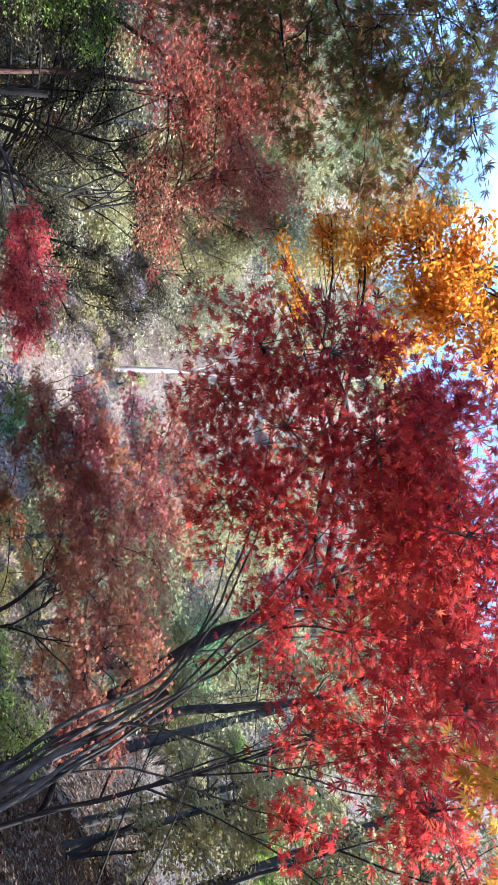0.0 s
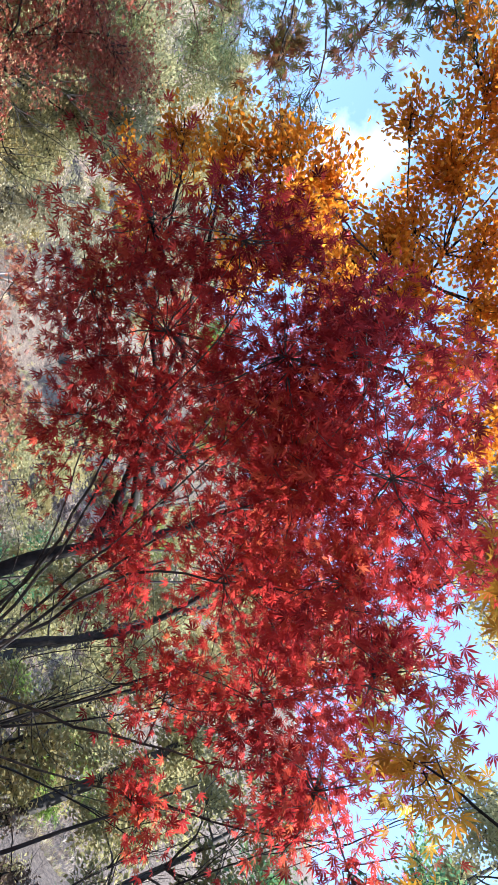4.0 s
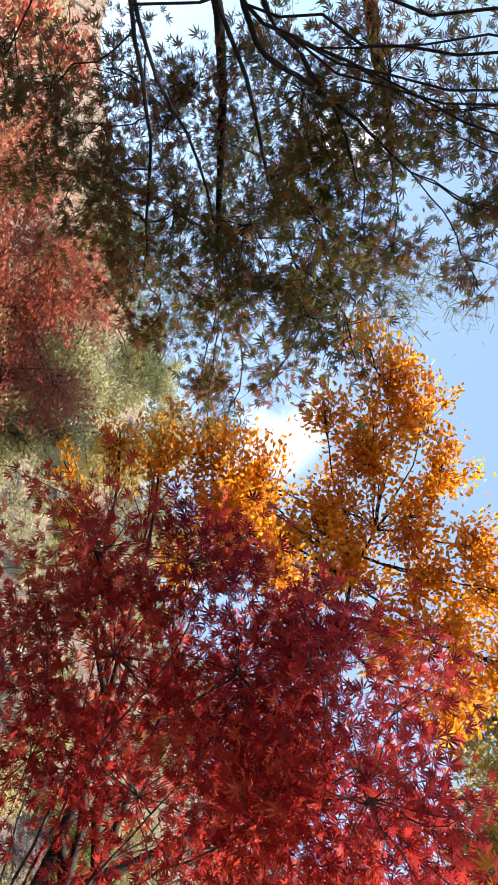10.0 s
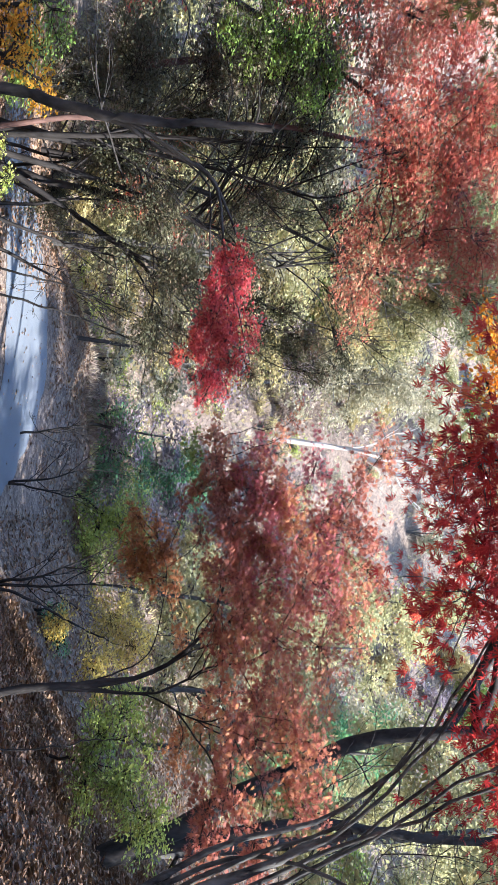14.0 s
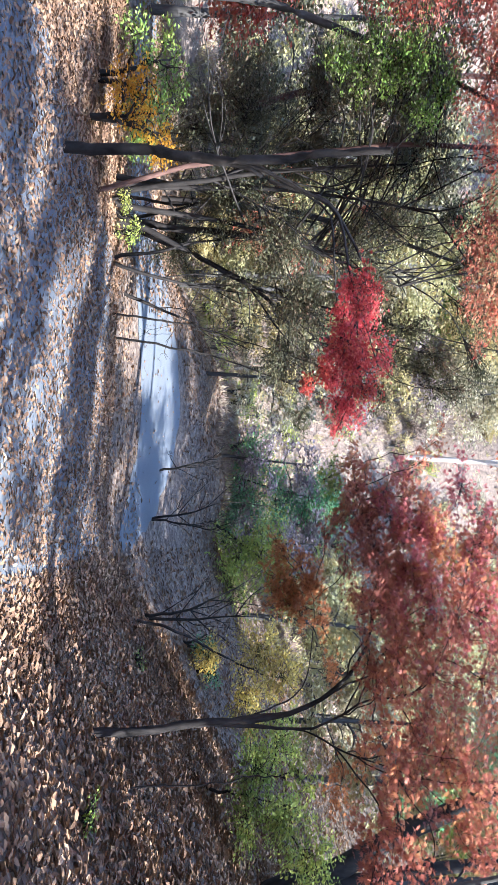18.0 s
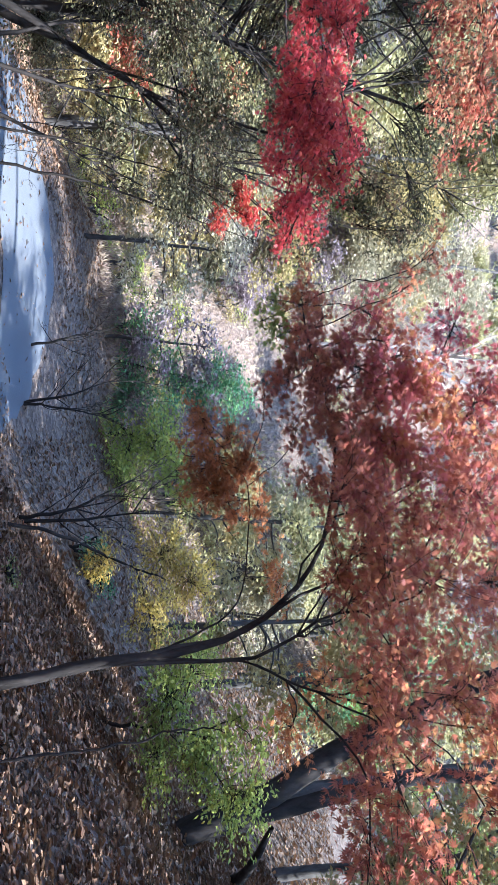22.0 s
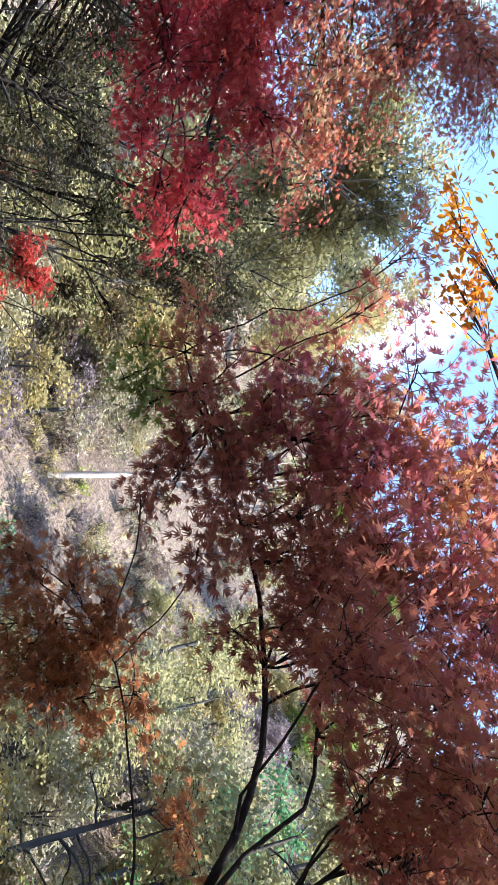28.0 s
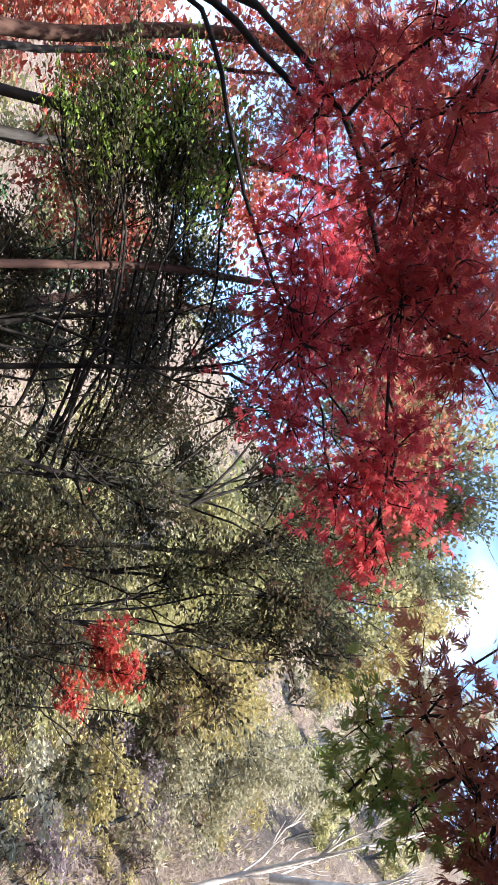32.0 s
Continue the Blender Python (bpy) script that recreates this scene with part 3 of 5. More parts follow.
CLUMPS_MAPLE_B = [(0.89, 2.6, 4.04, 0.43, 0.41), (1.45, 2.97, 3.97, 0.43, 0.46), (1.25, 2.37, 3.97, 0.41, 0.36), (1.67, 3.57, 3.9, 0.37, 0.36), (1.75, 2.57, 3.91, 0.36, 0.43),
    (2.09, 3.39, 3.59, 0.26, 0.23), (-0.06, 3.12, 4.45, 0.34, 0.29), (0.27, 2.9, 4.5, 0.37, 0.36), (0.56, 3.06, 4.31, 0.45, 0.36), (0.15, 2.64, 4.72, 0.33, 0.28),
    (0.62, 2.55, 4.71, 0.37, 0.32), (0.84, 2.8, 4.47, 0.33, 0.36), (2.92, 3.11, 4.13, 0.31, 0.35), (2.2, 2.46, 4.11, 0.3, 0.25)]
CLUMPS_MAPLE_B += [(2.25, 3.17, 4.4, 0.35, 0.29), (1, 2.56, 4.77, 0.3, 0.25)]
CLUMPS_BROWN_A = [(-0.81, 8.43, 3.18, 0.25, 0.13), (-0.41, 8.44, 3.29, 0.4, 0.17), (0.08, 8.4, 3.42, 0.44, 0.18), (0.54, 8.27, 3.6, 0.39, 0.14), (0.95, 8.13, 3.68, 0.34, 0.14),
    (1.29, 7.9, 3.86, 0.43, 0.19), (1.75, 7.78, 3.68, 0.52, 0.16), (2.08, 7.57, 3.64, 0.51, 0.21), (1.81, 7.52, 3.98, 0.52, 0.19), (2.33, 7.52, 3.39, 0.28, 0.16)]
CLUMPS_BROWN_B = [(-0.66, 8.25, 3.7, 0.3, 0.14), (-0.24, 8.19, 3.89, 0.4, 0.14), (-0.6, 7.93, 4.21, 0.45, 0.11), (-0, 7.89, 4.33, 0.55, 0.14), (0.69, 7.79, 4.37, 0.54, 0.13),
    (0.31, 8.17, 3.92, 0.3, 0.11), (0.91, 7.94, 4.11, 0.29, 0.11), (-0.23, 7.97, 3.51, 0.4, 0.18), (-0.15, 7.76, 3.76, 0.4, 0.18), (0.25, 7.88, 3.6, 0.39, 0.18),
    (0.46, 7.66, 3.79, 0.39, 0.14), (0.68, 7.88, 3.48, 0.35, 0.16)]
CLUMPS_BROWN_D = [(0.54, 7.44, 3.18, 0.48, 0.18), (1, 7.13, 3.35, 0.55, 0.2), (1.07, 7.03, 3.64, 0.55, 0.18), (1.56, 6.96, 3.14, 0.46, 0.15), (1.69, 6.79, 3.61, 0.54, 0.17),
    (1.81, 6.56, 3.83, 0.6, 0.15), (2.26, 6.44, 3.72, 0.45, 0.17), (2.16, 6.64, 3.21, 0.45, 0.19), (2.53, 6.55, 2.98, 0.45, 0.19), (2.63, 6.4, 3.36, 0.38, 0.17),
    (1.2, 7.25, 4.15, 0.66, 0.16), (0.62, 7.6, 4.02, 0.51, 0.17)]
CLUMPS_BROWN_E = [(-0.79, 8.51, 3.37, 0.16, 0.06), (-0.53, 8.47, 3.29, 0.22, 0.08), (-0.32, 8.47, 3.13, 0.21, 0.09), (-0.63, 8.25, 3.3, 0.21, 0.06), (-0.21, 8.58, 3.01, 0.18, 0.08),
    (-0.13, 8.39, 3.04, 0.2, 0.09), (-0.33, 8.26, 3.17, 0.25, 0.05), (-0.06, 8.48, 2.92, 0.14, 0.08)]
CLUMPS_BROWN_F = [(0.65, 7.88, 4.39, 0.56, 0.19), (0.15, 7.68, 4.65, 0.5, 0.19), (-0.05, 7.88, 4.38, 0.44, 0.16), (1.05, 7.64, 4.62, 0.5, 0.16), (-0.42, 7.67, 4.58, 0.44, 0.13),
    (-0.77, 7.41, 4.76, 0.33, 0.13), (0.5, 7.6, 4.75, 0.44, 0.13)]
CLUMPS_BROWN_G = [(-0.48, 8.35, 3.15, 0.21, 0.08), (-0.49, 8.1, 3.45, 0.21, 0.08), (-0.12, 8.28, 3.32, 0.24, 0.1), (-0.16, 8.04, 3.59, 0.24, 0.1), (-0.31, 7.81, 3.78, 0.21, 0.08),
    (0.18, 8.41, 3.15, 0.24, 0.1), (0.24, 8.2, 3.43, 0.27, 0.12), (0.26, 7.97, 3.67, 0.27, 0.12), (0.54, 8.31, 3.22, 0.24, 0.12), (0.61, 8.09, 3.49, 0.24, 0.12),
    (0.64, 7.94, 3.63, 0.24, 0.08), (-0.78, 7.7, 3.73, 0.21, 0.06), (-0.96, 7.5, 3.81, 0.21, 0.06)]
CLUMPS_BROWN_C = [(0.08, 8.93, 2.45, 0.23, 0.1), (0.41, 8.9, 2.61, 0.3, 0.27), (0.35, 8.84, 2.86, 0.23, 0.12), (0.72, 8.9, 2.56, 0.23, 0.24), (0.79, 8.79, 2.95, 0.3, 0.1),
    (1.39, 8.64, 3.08, 0.3, 0.1), (2.41, 8.24, 3.07, 0.3, 0.15), (2.13, 8.29, 3.3, 0.35, 0.1), (0.59, 8.86, 2.76, 0.2, 0.15), (0.52, 8.92, 2.5, 0.2, 0.15),
    (0.26, 8.88, 2.71, 0.2, 0.12), (0.52, 8.82, 2.93, 0.2, 0.1), (0.41, 8.95, 2.37, 0.13, 0.07), (0.79, 8.86, 2.69, 0.18, 0.15)]
CLUMPS_BROWN_C += [(0.18, 8.92, 2.53, 0.2, 0.1)]
CLUMPS_BROWN_H = [(-0.42, 7.9, 3.64, 0.27, 0.13), (-0.24, 7.77, 3.82, 0.27, 0.13), (0.04, 7.59, 3.89, 0.27, 0.13), (0.0, 7.76, 3.58, 0.27, 0.13), (0.11, 7.93, 3.39, 0.27, 0.13), (0.25, 7.7, 3.66, 0.27, 0.13), (0.28, 7.55, 3.93, 0.27, 0.13), (0.39, 7.8, 3.39, 0.27, 0.13), (0.53, 7.57, 3.76, 0.27, 0.13),
    (0.65, 7.59, 3.45, 0.27, 0.13), (0.82, 7.46, 3.67, 0.27, 0.13), (0.91, 7.45, 3.37, 0.27, 0.13), (1.05, 7.44, 3.16, 0.27, 0.13), (1.1, 7.34, 3.4, 0.27, 0.13), (1.21, 7.34, 3.2, 0.27, 0.13), (-0.31, 8.11, 3.41, 0.27, 0.13), (-0.17, 8.16, 3.19, 0.27, 0.13)]
CLUMPS_GREENNEW = [(-0.79, 8.48, 2.95, 0.11, 0.1), (-0.62, 8.53, 2.97, 0.13, 0.11), (-0.63, 8.57, 2.9, 0.08, 0.06), (-0.51, 8.52, 3.02, 0.11, 0.07)]
CLUMPS_RED_A = [(-2.36, 7.39, 2.91, 0.23, 0.11), (-2.19, 7.69, 2.95, 0.26, 0.14), (-2.04, 7.91, 2.95, 0.23, 0.14), (-1.75, 7.88, 3.01, 0.22, 0.11), (-1.66, 8.17, 2.91, 0.17, 0.12),
    (-1.33, 8.14, 2.94, 0.18, 0.12), (-1.08, 8.13, 2.95, 0.11, 0.07), (-1.29, 7.93, 3, 0.22, 0.07), (-1.92, 7.97, 2.97, 0.4, 0.21), (-2.16, 7.92, 3.19, 0.42, 0.18),
    (-1.34, 8.08, 3.05, 0.3, 0.18), (-1.93, 7.97, 3.41, 0.28, 0.11)]
CLUMPS_RED_B = [(-1.72, 7.21, 2.83, 0.23, 0.15), (-1.65, 7, 2.81, 0.22, 0.14), (-1.57, 7.4, 3, 0.21, 0.18), (-1.65, 7.58, 2.99, 0.23, 0.12), (-1.39, 7.53, 3.08, 0.14, 0.12),
    (-1.54, 7.15, 2.98, 0.25, 0.1), (-1.76, 7.58, 3.1, 0.22, 0.18), (-2.32, 7.2, 3.02, 0.24, 0.2), (-1.43, 7.6, 3.19, 0.19, 0.11), (-1.98, 6.92, 2.93, 0.21, 0.15)]
CLUMPS_CANOPY_A = [(-2.68, 2.44, 4.06, 0.51, 0.49), (-2.57, 2.01, 4.16, 0.44, 0.34), (-2.32, 2.69, 4.39, 0.52, 0.46), (-2.35, 2.2, 4.41, 0.4, 0.35), (-2.26, 1.72, 4.32, 0.41, 0.32),
    (-2.02, 2.42, 4.68, 0.28, 0.31), (-1.9, 3, 4.63, 0.29, 0.28), (-1.98, 1.88, 4.61, 0.34, 0.25), (-1.96, 1.51, 4.51, 0.32, 0.23), (-1.71, 1.54, 4.67, 0.24, 0.19),
    (-1.72, 2.01, 4.72, 0.17, 0.16), (-2.06, 1.22, 4.26, 0.34, 0.22), (-2.94, 3.09, 4.15, 0.42, 0.3), (-2.49, 3.36, 4.36, 0.42, 0.3)]
CLUMPS_CANOPY_A += [(-2, 3.65, 4.64, 0.37, 0.26), (-1.65, 3.96, 4.69, 0.27, 0.21)]
CLUMPS_CANOPY_B = [(-2.17, 2.97, 3.74, 0.38, 0.25), (-2.04, 2.71, 3.96, 0.41, 0.28), (-1.9, 2.38, 4.05, 0.43, 0.26), (-1.78, 3, 4.07, 0.34, 0.29), (-1.64, 2.65, 4.19, 0.32, 0.27),
    (-1.45, 2.46, 4.31, 0.31, 0.15), (-1.86, 3.56, 4.07, 0.28, 0.23), (-1.5, 3.52, 4.36, 0.24, 0.23), (-1.46, 3.06, 4.39, 0.22, 0.21), (-2.8, 3.41, 3.51, 0.55, 0.29),
    (-2.18, 3.66, 3.93, 0.4, 0.24), (-2.79, 3.88, 3.82, 0.49, 0.32), (-3.02, 3.61, 3.31, 0.42, 0.3), (-2.71, 3.75, 3.59, 0.42, 0.3)]
CLUMPS_CANOPY_B += [(-3.22, 3.81, 3.13, 0.33, 0.26), (-2.99, 3.22, 3.47, 0.3, 0.24), (-2.83, 2.86, 3.72, 0.28, 0.27), (-2.68, 3.08, 3.69, 0.43, 0.27), (-2.5, 3.53, 3.75, 0.4, 0.24),
    (-2.25, 3.21, 4.35, 0.3, 0.22), (-2, 3.18, 4.58, 0.25, 0.22), (-2.16, 3.58, 4.38, 0.26, 0.23), (-1.99, 2.84, 4.57, 0.28, 0.18), (-2.41, 3.68, 4.03, 0.31, 0.2),
    (-2.12, 2.5, 4.58, 0.28, 0.18), (-3.02, 2.59, 4.1, 0.35, 0.24), (-2.57, 2.47, 4.36, 0.28, 0.23), (-2.54, 2.75, 4.33, 0.29, 0.21)]
CLUMPS_CANOPY_B += [(-2.88, 2.23, 4.18, 0.28, 0.23)]
CLUMPS_GREENNEAR = [(-1.09, 0.78, 3.16, 0.11, 0.08), (-1.16, 0.76, 3.37, 0.11, 0.08), (-1.22, 0.61, 3.71, 0.11, 0.08), (-1.26, 0.52, 3.69, 0.11, 0.08), (-1.2, 0.67, 3.84, 0.11, 0.08), (-1.09, 0.58, 3.79, 0.11, 0.08)]
CLUMPS_OAK_A = [(-4.54, 6.23, 10.18, 0.56, 0.42), (-3.97, 6.14, 10.52, 0.56, 0.52), (-3.51, 5.77, 10.94, 0.62, 0.47), (-2.65, 5.78, 11.22, 0.56, 0.52), (-3.03, 6.56, 10.62, 0.68, 0.52),
    (-3.67, 6.99, 10.05, 0.56, 0.31), (-1.96, 6.32, 11.07, 0.68, 0.62), (-2.09, 7.13, 10.48, 0.79, 0.52), (-1.64, 7.97, 9.88, 0.68, 0.62), (-2.57, 8.08, 9.54, 0.45, 0.31),
    (-1.19, 7.3, 10.53, 0.68, 0.73), (-1.02, 6.35, 11.2, 0.68, 0.62), (-1.39, 5.52, 11.62, 0.56, 0.52), (-0.76, 5.41, 11.74, 0.68, 0.47)]
CLUMPS_OAK_B = [(-0.2, 6.03, 11.44, 0.56, 0.62), (-0.16, 6.75, 11, 0.68, 0.62), (0.24, 5.41, 11.76, 0.56, 0.52), (0.68, 6.13, 11.36, 0.68, 0.62), (-2.86, 7.67, 7.43, 0.61, 0.38),
    (-2.6, 7.37, 7.92, 0.72, 0.57), (-2.19, 7.03, 8.46, 0.82, 0.47), (-1.65, 7.36, 8.25, 0.72, 0.57), (-1.17, 7.03, 8.71, 0.72, 0.38), (-1.4, 7.78, 7.82, 0.51, 0.38),
    (-2.08, 7.88, 8.58, 0.51, 0.57), (-1.82, 7.25, 9.92, 0.64, 0.6), (-3.09, 6.74, 10.58, 1.01, 0.42), (-3.46, 9.28, 7.92, 0.56, 0.36)]
CLUMPS_OAK_C = [(-3.08, 10.1, 7.46, 0.41, 0.2), (-2.42, 10.31, 7.62, 0.37, 0.21)]
CLUMPS_YMAPLE = [(0.35, 1.71, 4.31, 0.16, 0.18), (0.28, 1.58, 4.48, 0.14, 0.13), (0.49, 1.45, 4.27, 0.18, 0.17), (0.51, 1.21, 4.23, 0.15, 0.12), (0.61, 1.62, 4.18, 0.18, 0.2),
    (0.66, 1.34, 4.05, 0.17, 0.18), (0.68, 1.17, 3.98, 0.16, 0.11), (0.74, 1.79, 4.06, 0.15, 0.15), (1.41, 2.14, 3.92, 0.17, 0.14), (1.91, 1.85, 3.73, 0.23, 0.16)]
CLUMPS_OLIVETOP = [(-2.07, 7.1, 17.44, 0.78, 0.72), (-1.28, 6.39, 17.8, 1.04, 0.96), (-0.12, 5.75, 18.07, 1.04, 0.8), (-0.05, 6.87, 17.67, 1.04, 0.96), (1.18, 6.22, 17.87, 1.04, 0.96),
    (1.15, 5.61, 18.07, 1.04, 0.56), (1.26, 7.31, 17.44, 1.04, 0.96), (3.07, 5.1, 19.02, 0.64, 0.85), (4.07, 5.82, 17.53, 1.04, 0.96), (2.75, 6.8, 17.46, 1.04, 0.96),
    (2.66, 8.52, 16.72, 1.04, 0.8), (4.26, 8.43, 16.38, 1.04, 0.8), (1.39, 8.14, 15.96, 0.98, 0.6), (5.18, 8.08, 16.27, 0.87, 0.8)]
CLUMPS_OLIVETOP += [(3.66, 9.03, 16.22, 1.04, 0.64)]
CLUMPS_PINK_A = [(-5.99, 8.12, 5.08, 0.82, 0.66), (-6.08, 7.82, 5.52, 0.61, 0.57), (-5.59, 8.54, 4.84, 0.61, 0.47), (-4.95, 8.1, 5.35, 0.78, 0.72), (-4.99, 7.79, 5.86, 0.78, 0.54),
    (-4.63, 8.92, 5.4, 0.72, 0.57), (-4.44, 8.67, 6.09, 0.82, 0.76), (-4.54, 7.83, 6.29, 0.68, 0.45), (-3.84, 9.38, 5.25, 0.72, 0.47), (-3.65, 9.16, 5.91, 0.61, 0.66),
    (-3.65, 8.8, 6.55, 0.51, 0.57), (-3.06, 9.71, 5.19, 0.51, 0.38)]
CLUMPS_DARK_A = [(-6.32, 9.55, 3.84, 0.83, 0.7), (-6.33, 9.09, 4.33, 0.83, 0.56), (-5.78, 10.03, 4.47, 0.68, 0.56), (-5.55, 10.68, 4, 0.6, 0.63), (-4.88, 11.18, 4.46, 0.68, 0.49),
    (-4.82, 11.54, 3.9, 0.6, 0.42), (-3.91, 11.63, 4.11, 0.57, 0.53), (-3.39, 11.82, 4.42, 0.5, 0.46), (-2.75, 11.78, 4.6, 0.48, 0.44), (-2.48, 11.99, 4.05, 0.34, 0.37),
    (-2.87, 12.12, 3.21, 0.47, 0.37), (-2.67, 12.33, 2.74, 0.4, 0.37), (-2.57, 11.71, 5.18, 0.49, 0.39), (-5.29, 10.44, 4.82, 0.68, 0.42)]
CLUMPS_DARK_A += [(-3.26, 11.5, 4.92, 0.42, 0.39), (-2.82, 11.5, 5.28, 0.42, 0.33), (-2.35, 11.55, 5.53, 0.42, 0.33), (-2.2, 11.91, 4.45, 0.34, 0.31)]
CLUMPS_DARK_C = [(-5.07, 11.35, 5.56, 0.57, 0.45), (-4.43, 11.74, 5.82, 0.57, 0.45), (-3.64, 12.14, 6.02, 0.57, 0.45), (-2.93, 12.41, 6.18, 0.49, 0.38), (-5.91, 8.84, 3.45, 0.59, 0.36),
    (-5.66, 8.89, 4.04, 0.59, 0.36), (-5.72, 9.36, 3.32, 0.39, 0.3), (-6.67, 10.75, 3.87, 0.57, 0.45), (-6.59, 10.32, 4.66, 0.66, 0.45), (-6.3, 11.66, 4.71, 0.7, 0.48),
    (-5.13, 13.13, 3.99, 0.7, 0.48), (-5.33, 12.33, 5.25, 0.61, 0.4), (-4.17, 13.31, 3.5, 0.66, 0.38), (-6.5, 11.99, 3.57, 0.61, 0.4)]
CLUMPS_DARK_C += [(-6.53, 11.32, 4.53, 0.83, 0.51), (-5.45, 12.44, 4.51, 0.83, 0.51), (-4.38, 13.28, 4.35, 0.64, 0.43), (-4.34, 13.92, 3.3, 0.79, 0.62), (-3.51, 14.31, 3.05, 0.56, 0.52),
    (-5.64, 13.23, 3.03, 0.79, 0.62)]
CLUMPS_GREENLEFT = [(-5.95, 8.65, 3.54, 0.33, 0.3), (-5.83, 8.52, 3.95, 0.39, 0.3), (-5.85, 9.02, 3.39, 0.39, 0.3), (-5.57, 8.77, 4.32, 0.39, 0.24), (-5.7, 8.96, 3.87, 0.39, 0.36),
    (-5.99, 8.95, 3.04, 0.33, 0.24), (-5.44, 9.12, 4.27, 0.33, 0.24)]
CLUMPS_DARK_B = [(-4.32, 11.33, 2.53, 0.68, 0.62), (-3.42, 11.63, 3.01, 0.68, 0.62), (-5.46, 11.93, 1.93, 0.98, 0.79), (-2.6, 11.9, 2.73, 0.45, 0.42), (-6.98, 12.2, 1.25, 0.8, 0.86),
    (-7.24, 12.03, 2.05, 0.93, 0.86), (-6.18, 11.44, 2.91, 0.86, 0.68), (-6.81, 10.99, 3.16, 0.74, 0.68), (-5.03, 13.23, 1.04, 0.8, 0.61)]
CLUMPS_REDLOW = [(-2.53, 11.48, 3.43, 0.3, 0.2), (-2.29, 11.68, 3.17, 0.21, 0.14), (-2.28, 11.38, 3.5, 0.18, 0.16)]
CLUMPS_GREENTIP = [(-1.83, 11.93, 3.16, 0.31, 0.17), (-1.94, 11.66, 3.81, 0.21, 0.23)]
CLUMPS_OLIVE = [(-5.09, 11.91, 8.49, 0.73, 0.77), (-4.33, 12.71, 8.33, 0.84, 0.58), (-4.33, 12.15, 8.8, 0.73, 0.48), (-6.14, 11.94, 8.13, 1.02, 0.94), (-5.14, 12.38, 8.56, 0.9, 0.84),
    (-5.76, 11.59, 8.78, 0.79, 0.52), (-4.35, 13.2, 8.27, 0.9, 0.73), (-4.32, 13.79, 7.55, 0.68, 0.63), (-5.13, 13.25, 7.59, 0.79, 0.63), (-3.95, 13.59, 9.44, 0.49, 0.67),
    (-4.77, 11.58, 8.25, 0.58, 0.45), (-4.06, 11.85, 8.49, 0.58, 0.36), (-4.02, 12.38, 8.08, 0.58, 0.45), (-3.53, 13.02, 7.75, 0.58, 0.45)]
CLUMPS_OLIVE += [(-3.28, 13.49, 7.37, 0.49, 0.36), (-4.48, 11.23, 8.68, 0.58, 0.27)]
CLUMPS_SAP1 = [(-2.38, 23.1, 3.15, 1.18, 0.78), (-1.03, 23.15, 3.89, 1.47, 1.04), (-0.65, 23.24, 2.87, 1.33, 1.04), (-1.24, 22.98, 5.08, 1.18, 1.04), (-0.91, 22.87, 5.77, 1.03, 0.65)]
CLUMPS_SAP2 = [(0.67, 21.26, 2.65, 1.2, 1.06), (0.33, 21.21, 3.41, 1.34, 0.94), (1.18, 20.14, 3.79, 1.02, 0.67), (1.51, 20.22, 2.48, 0.89, 0.67)]
CLUMPS_SAP3 = [(1.86, 13.12, 2.64, 0.74, 0.51), (2.27, 13, 3.09, 0.61, 0.45), (2.49, 12, 2.4, 0.56, 0.42), (2.06, 13.13, 1.83, 0.49, 0.34)]
CLUMPS_SAP4 = [(2.99, 10.82, 2.48, 0.61, 0.47), (3.46, 10.61, 2.91, 0.61, 0.47), (2.66, 10.88, 2.77, 0.51, 0.38), (4.02, 10.36, 3.1, 0.51, 0.47), (3.6, 10.62, 2.35, 0.51, 0.33)]


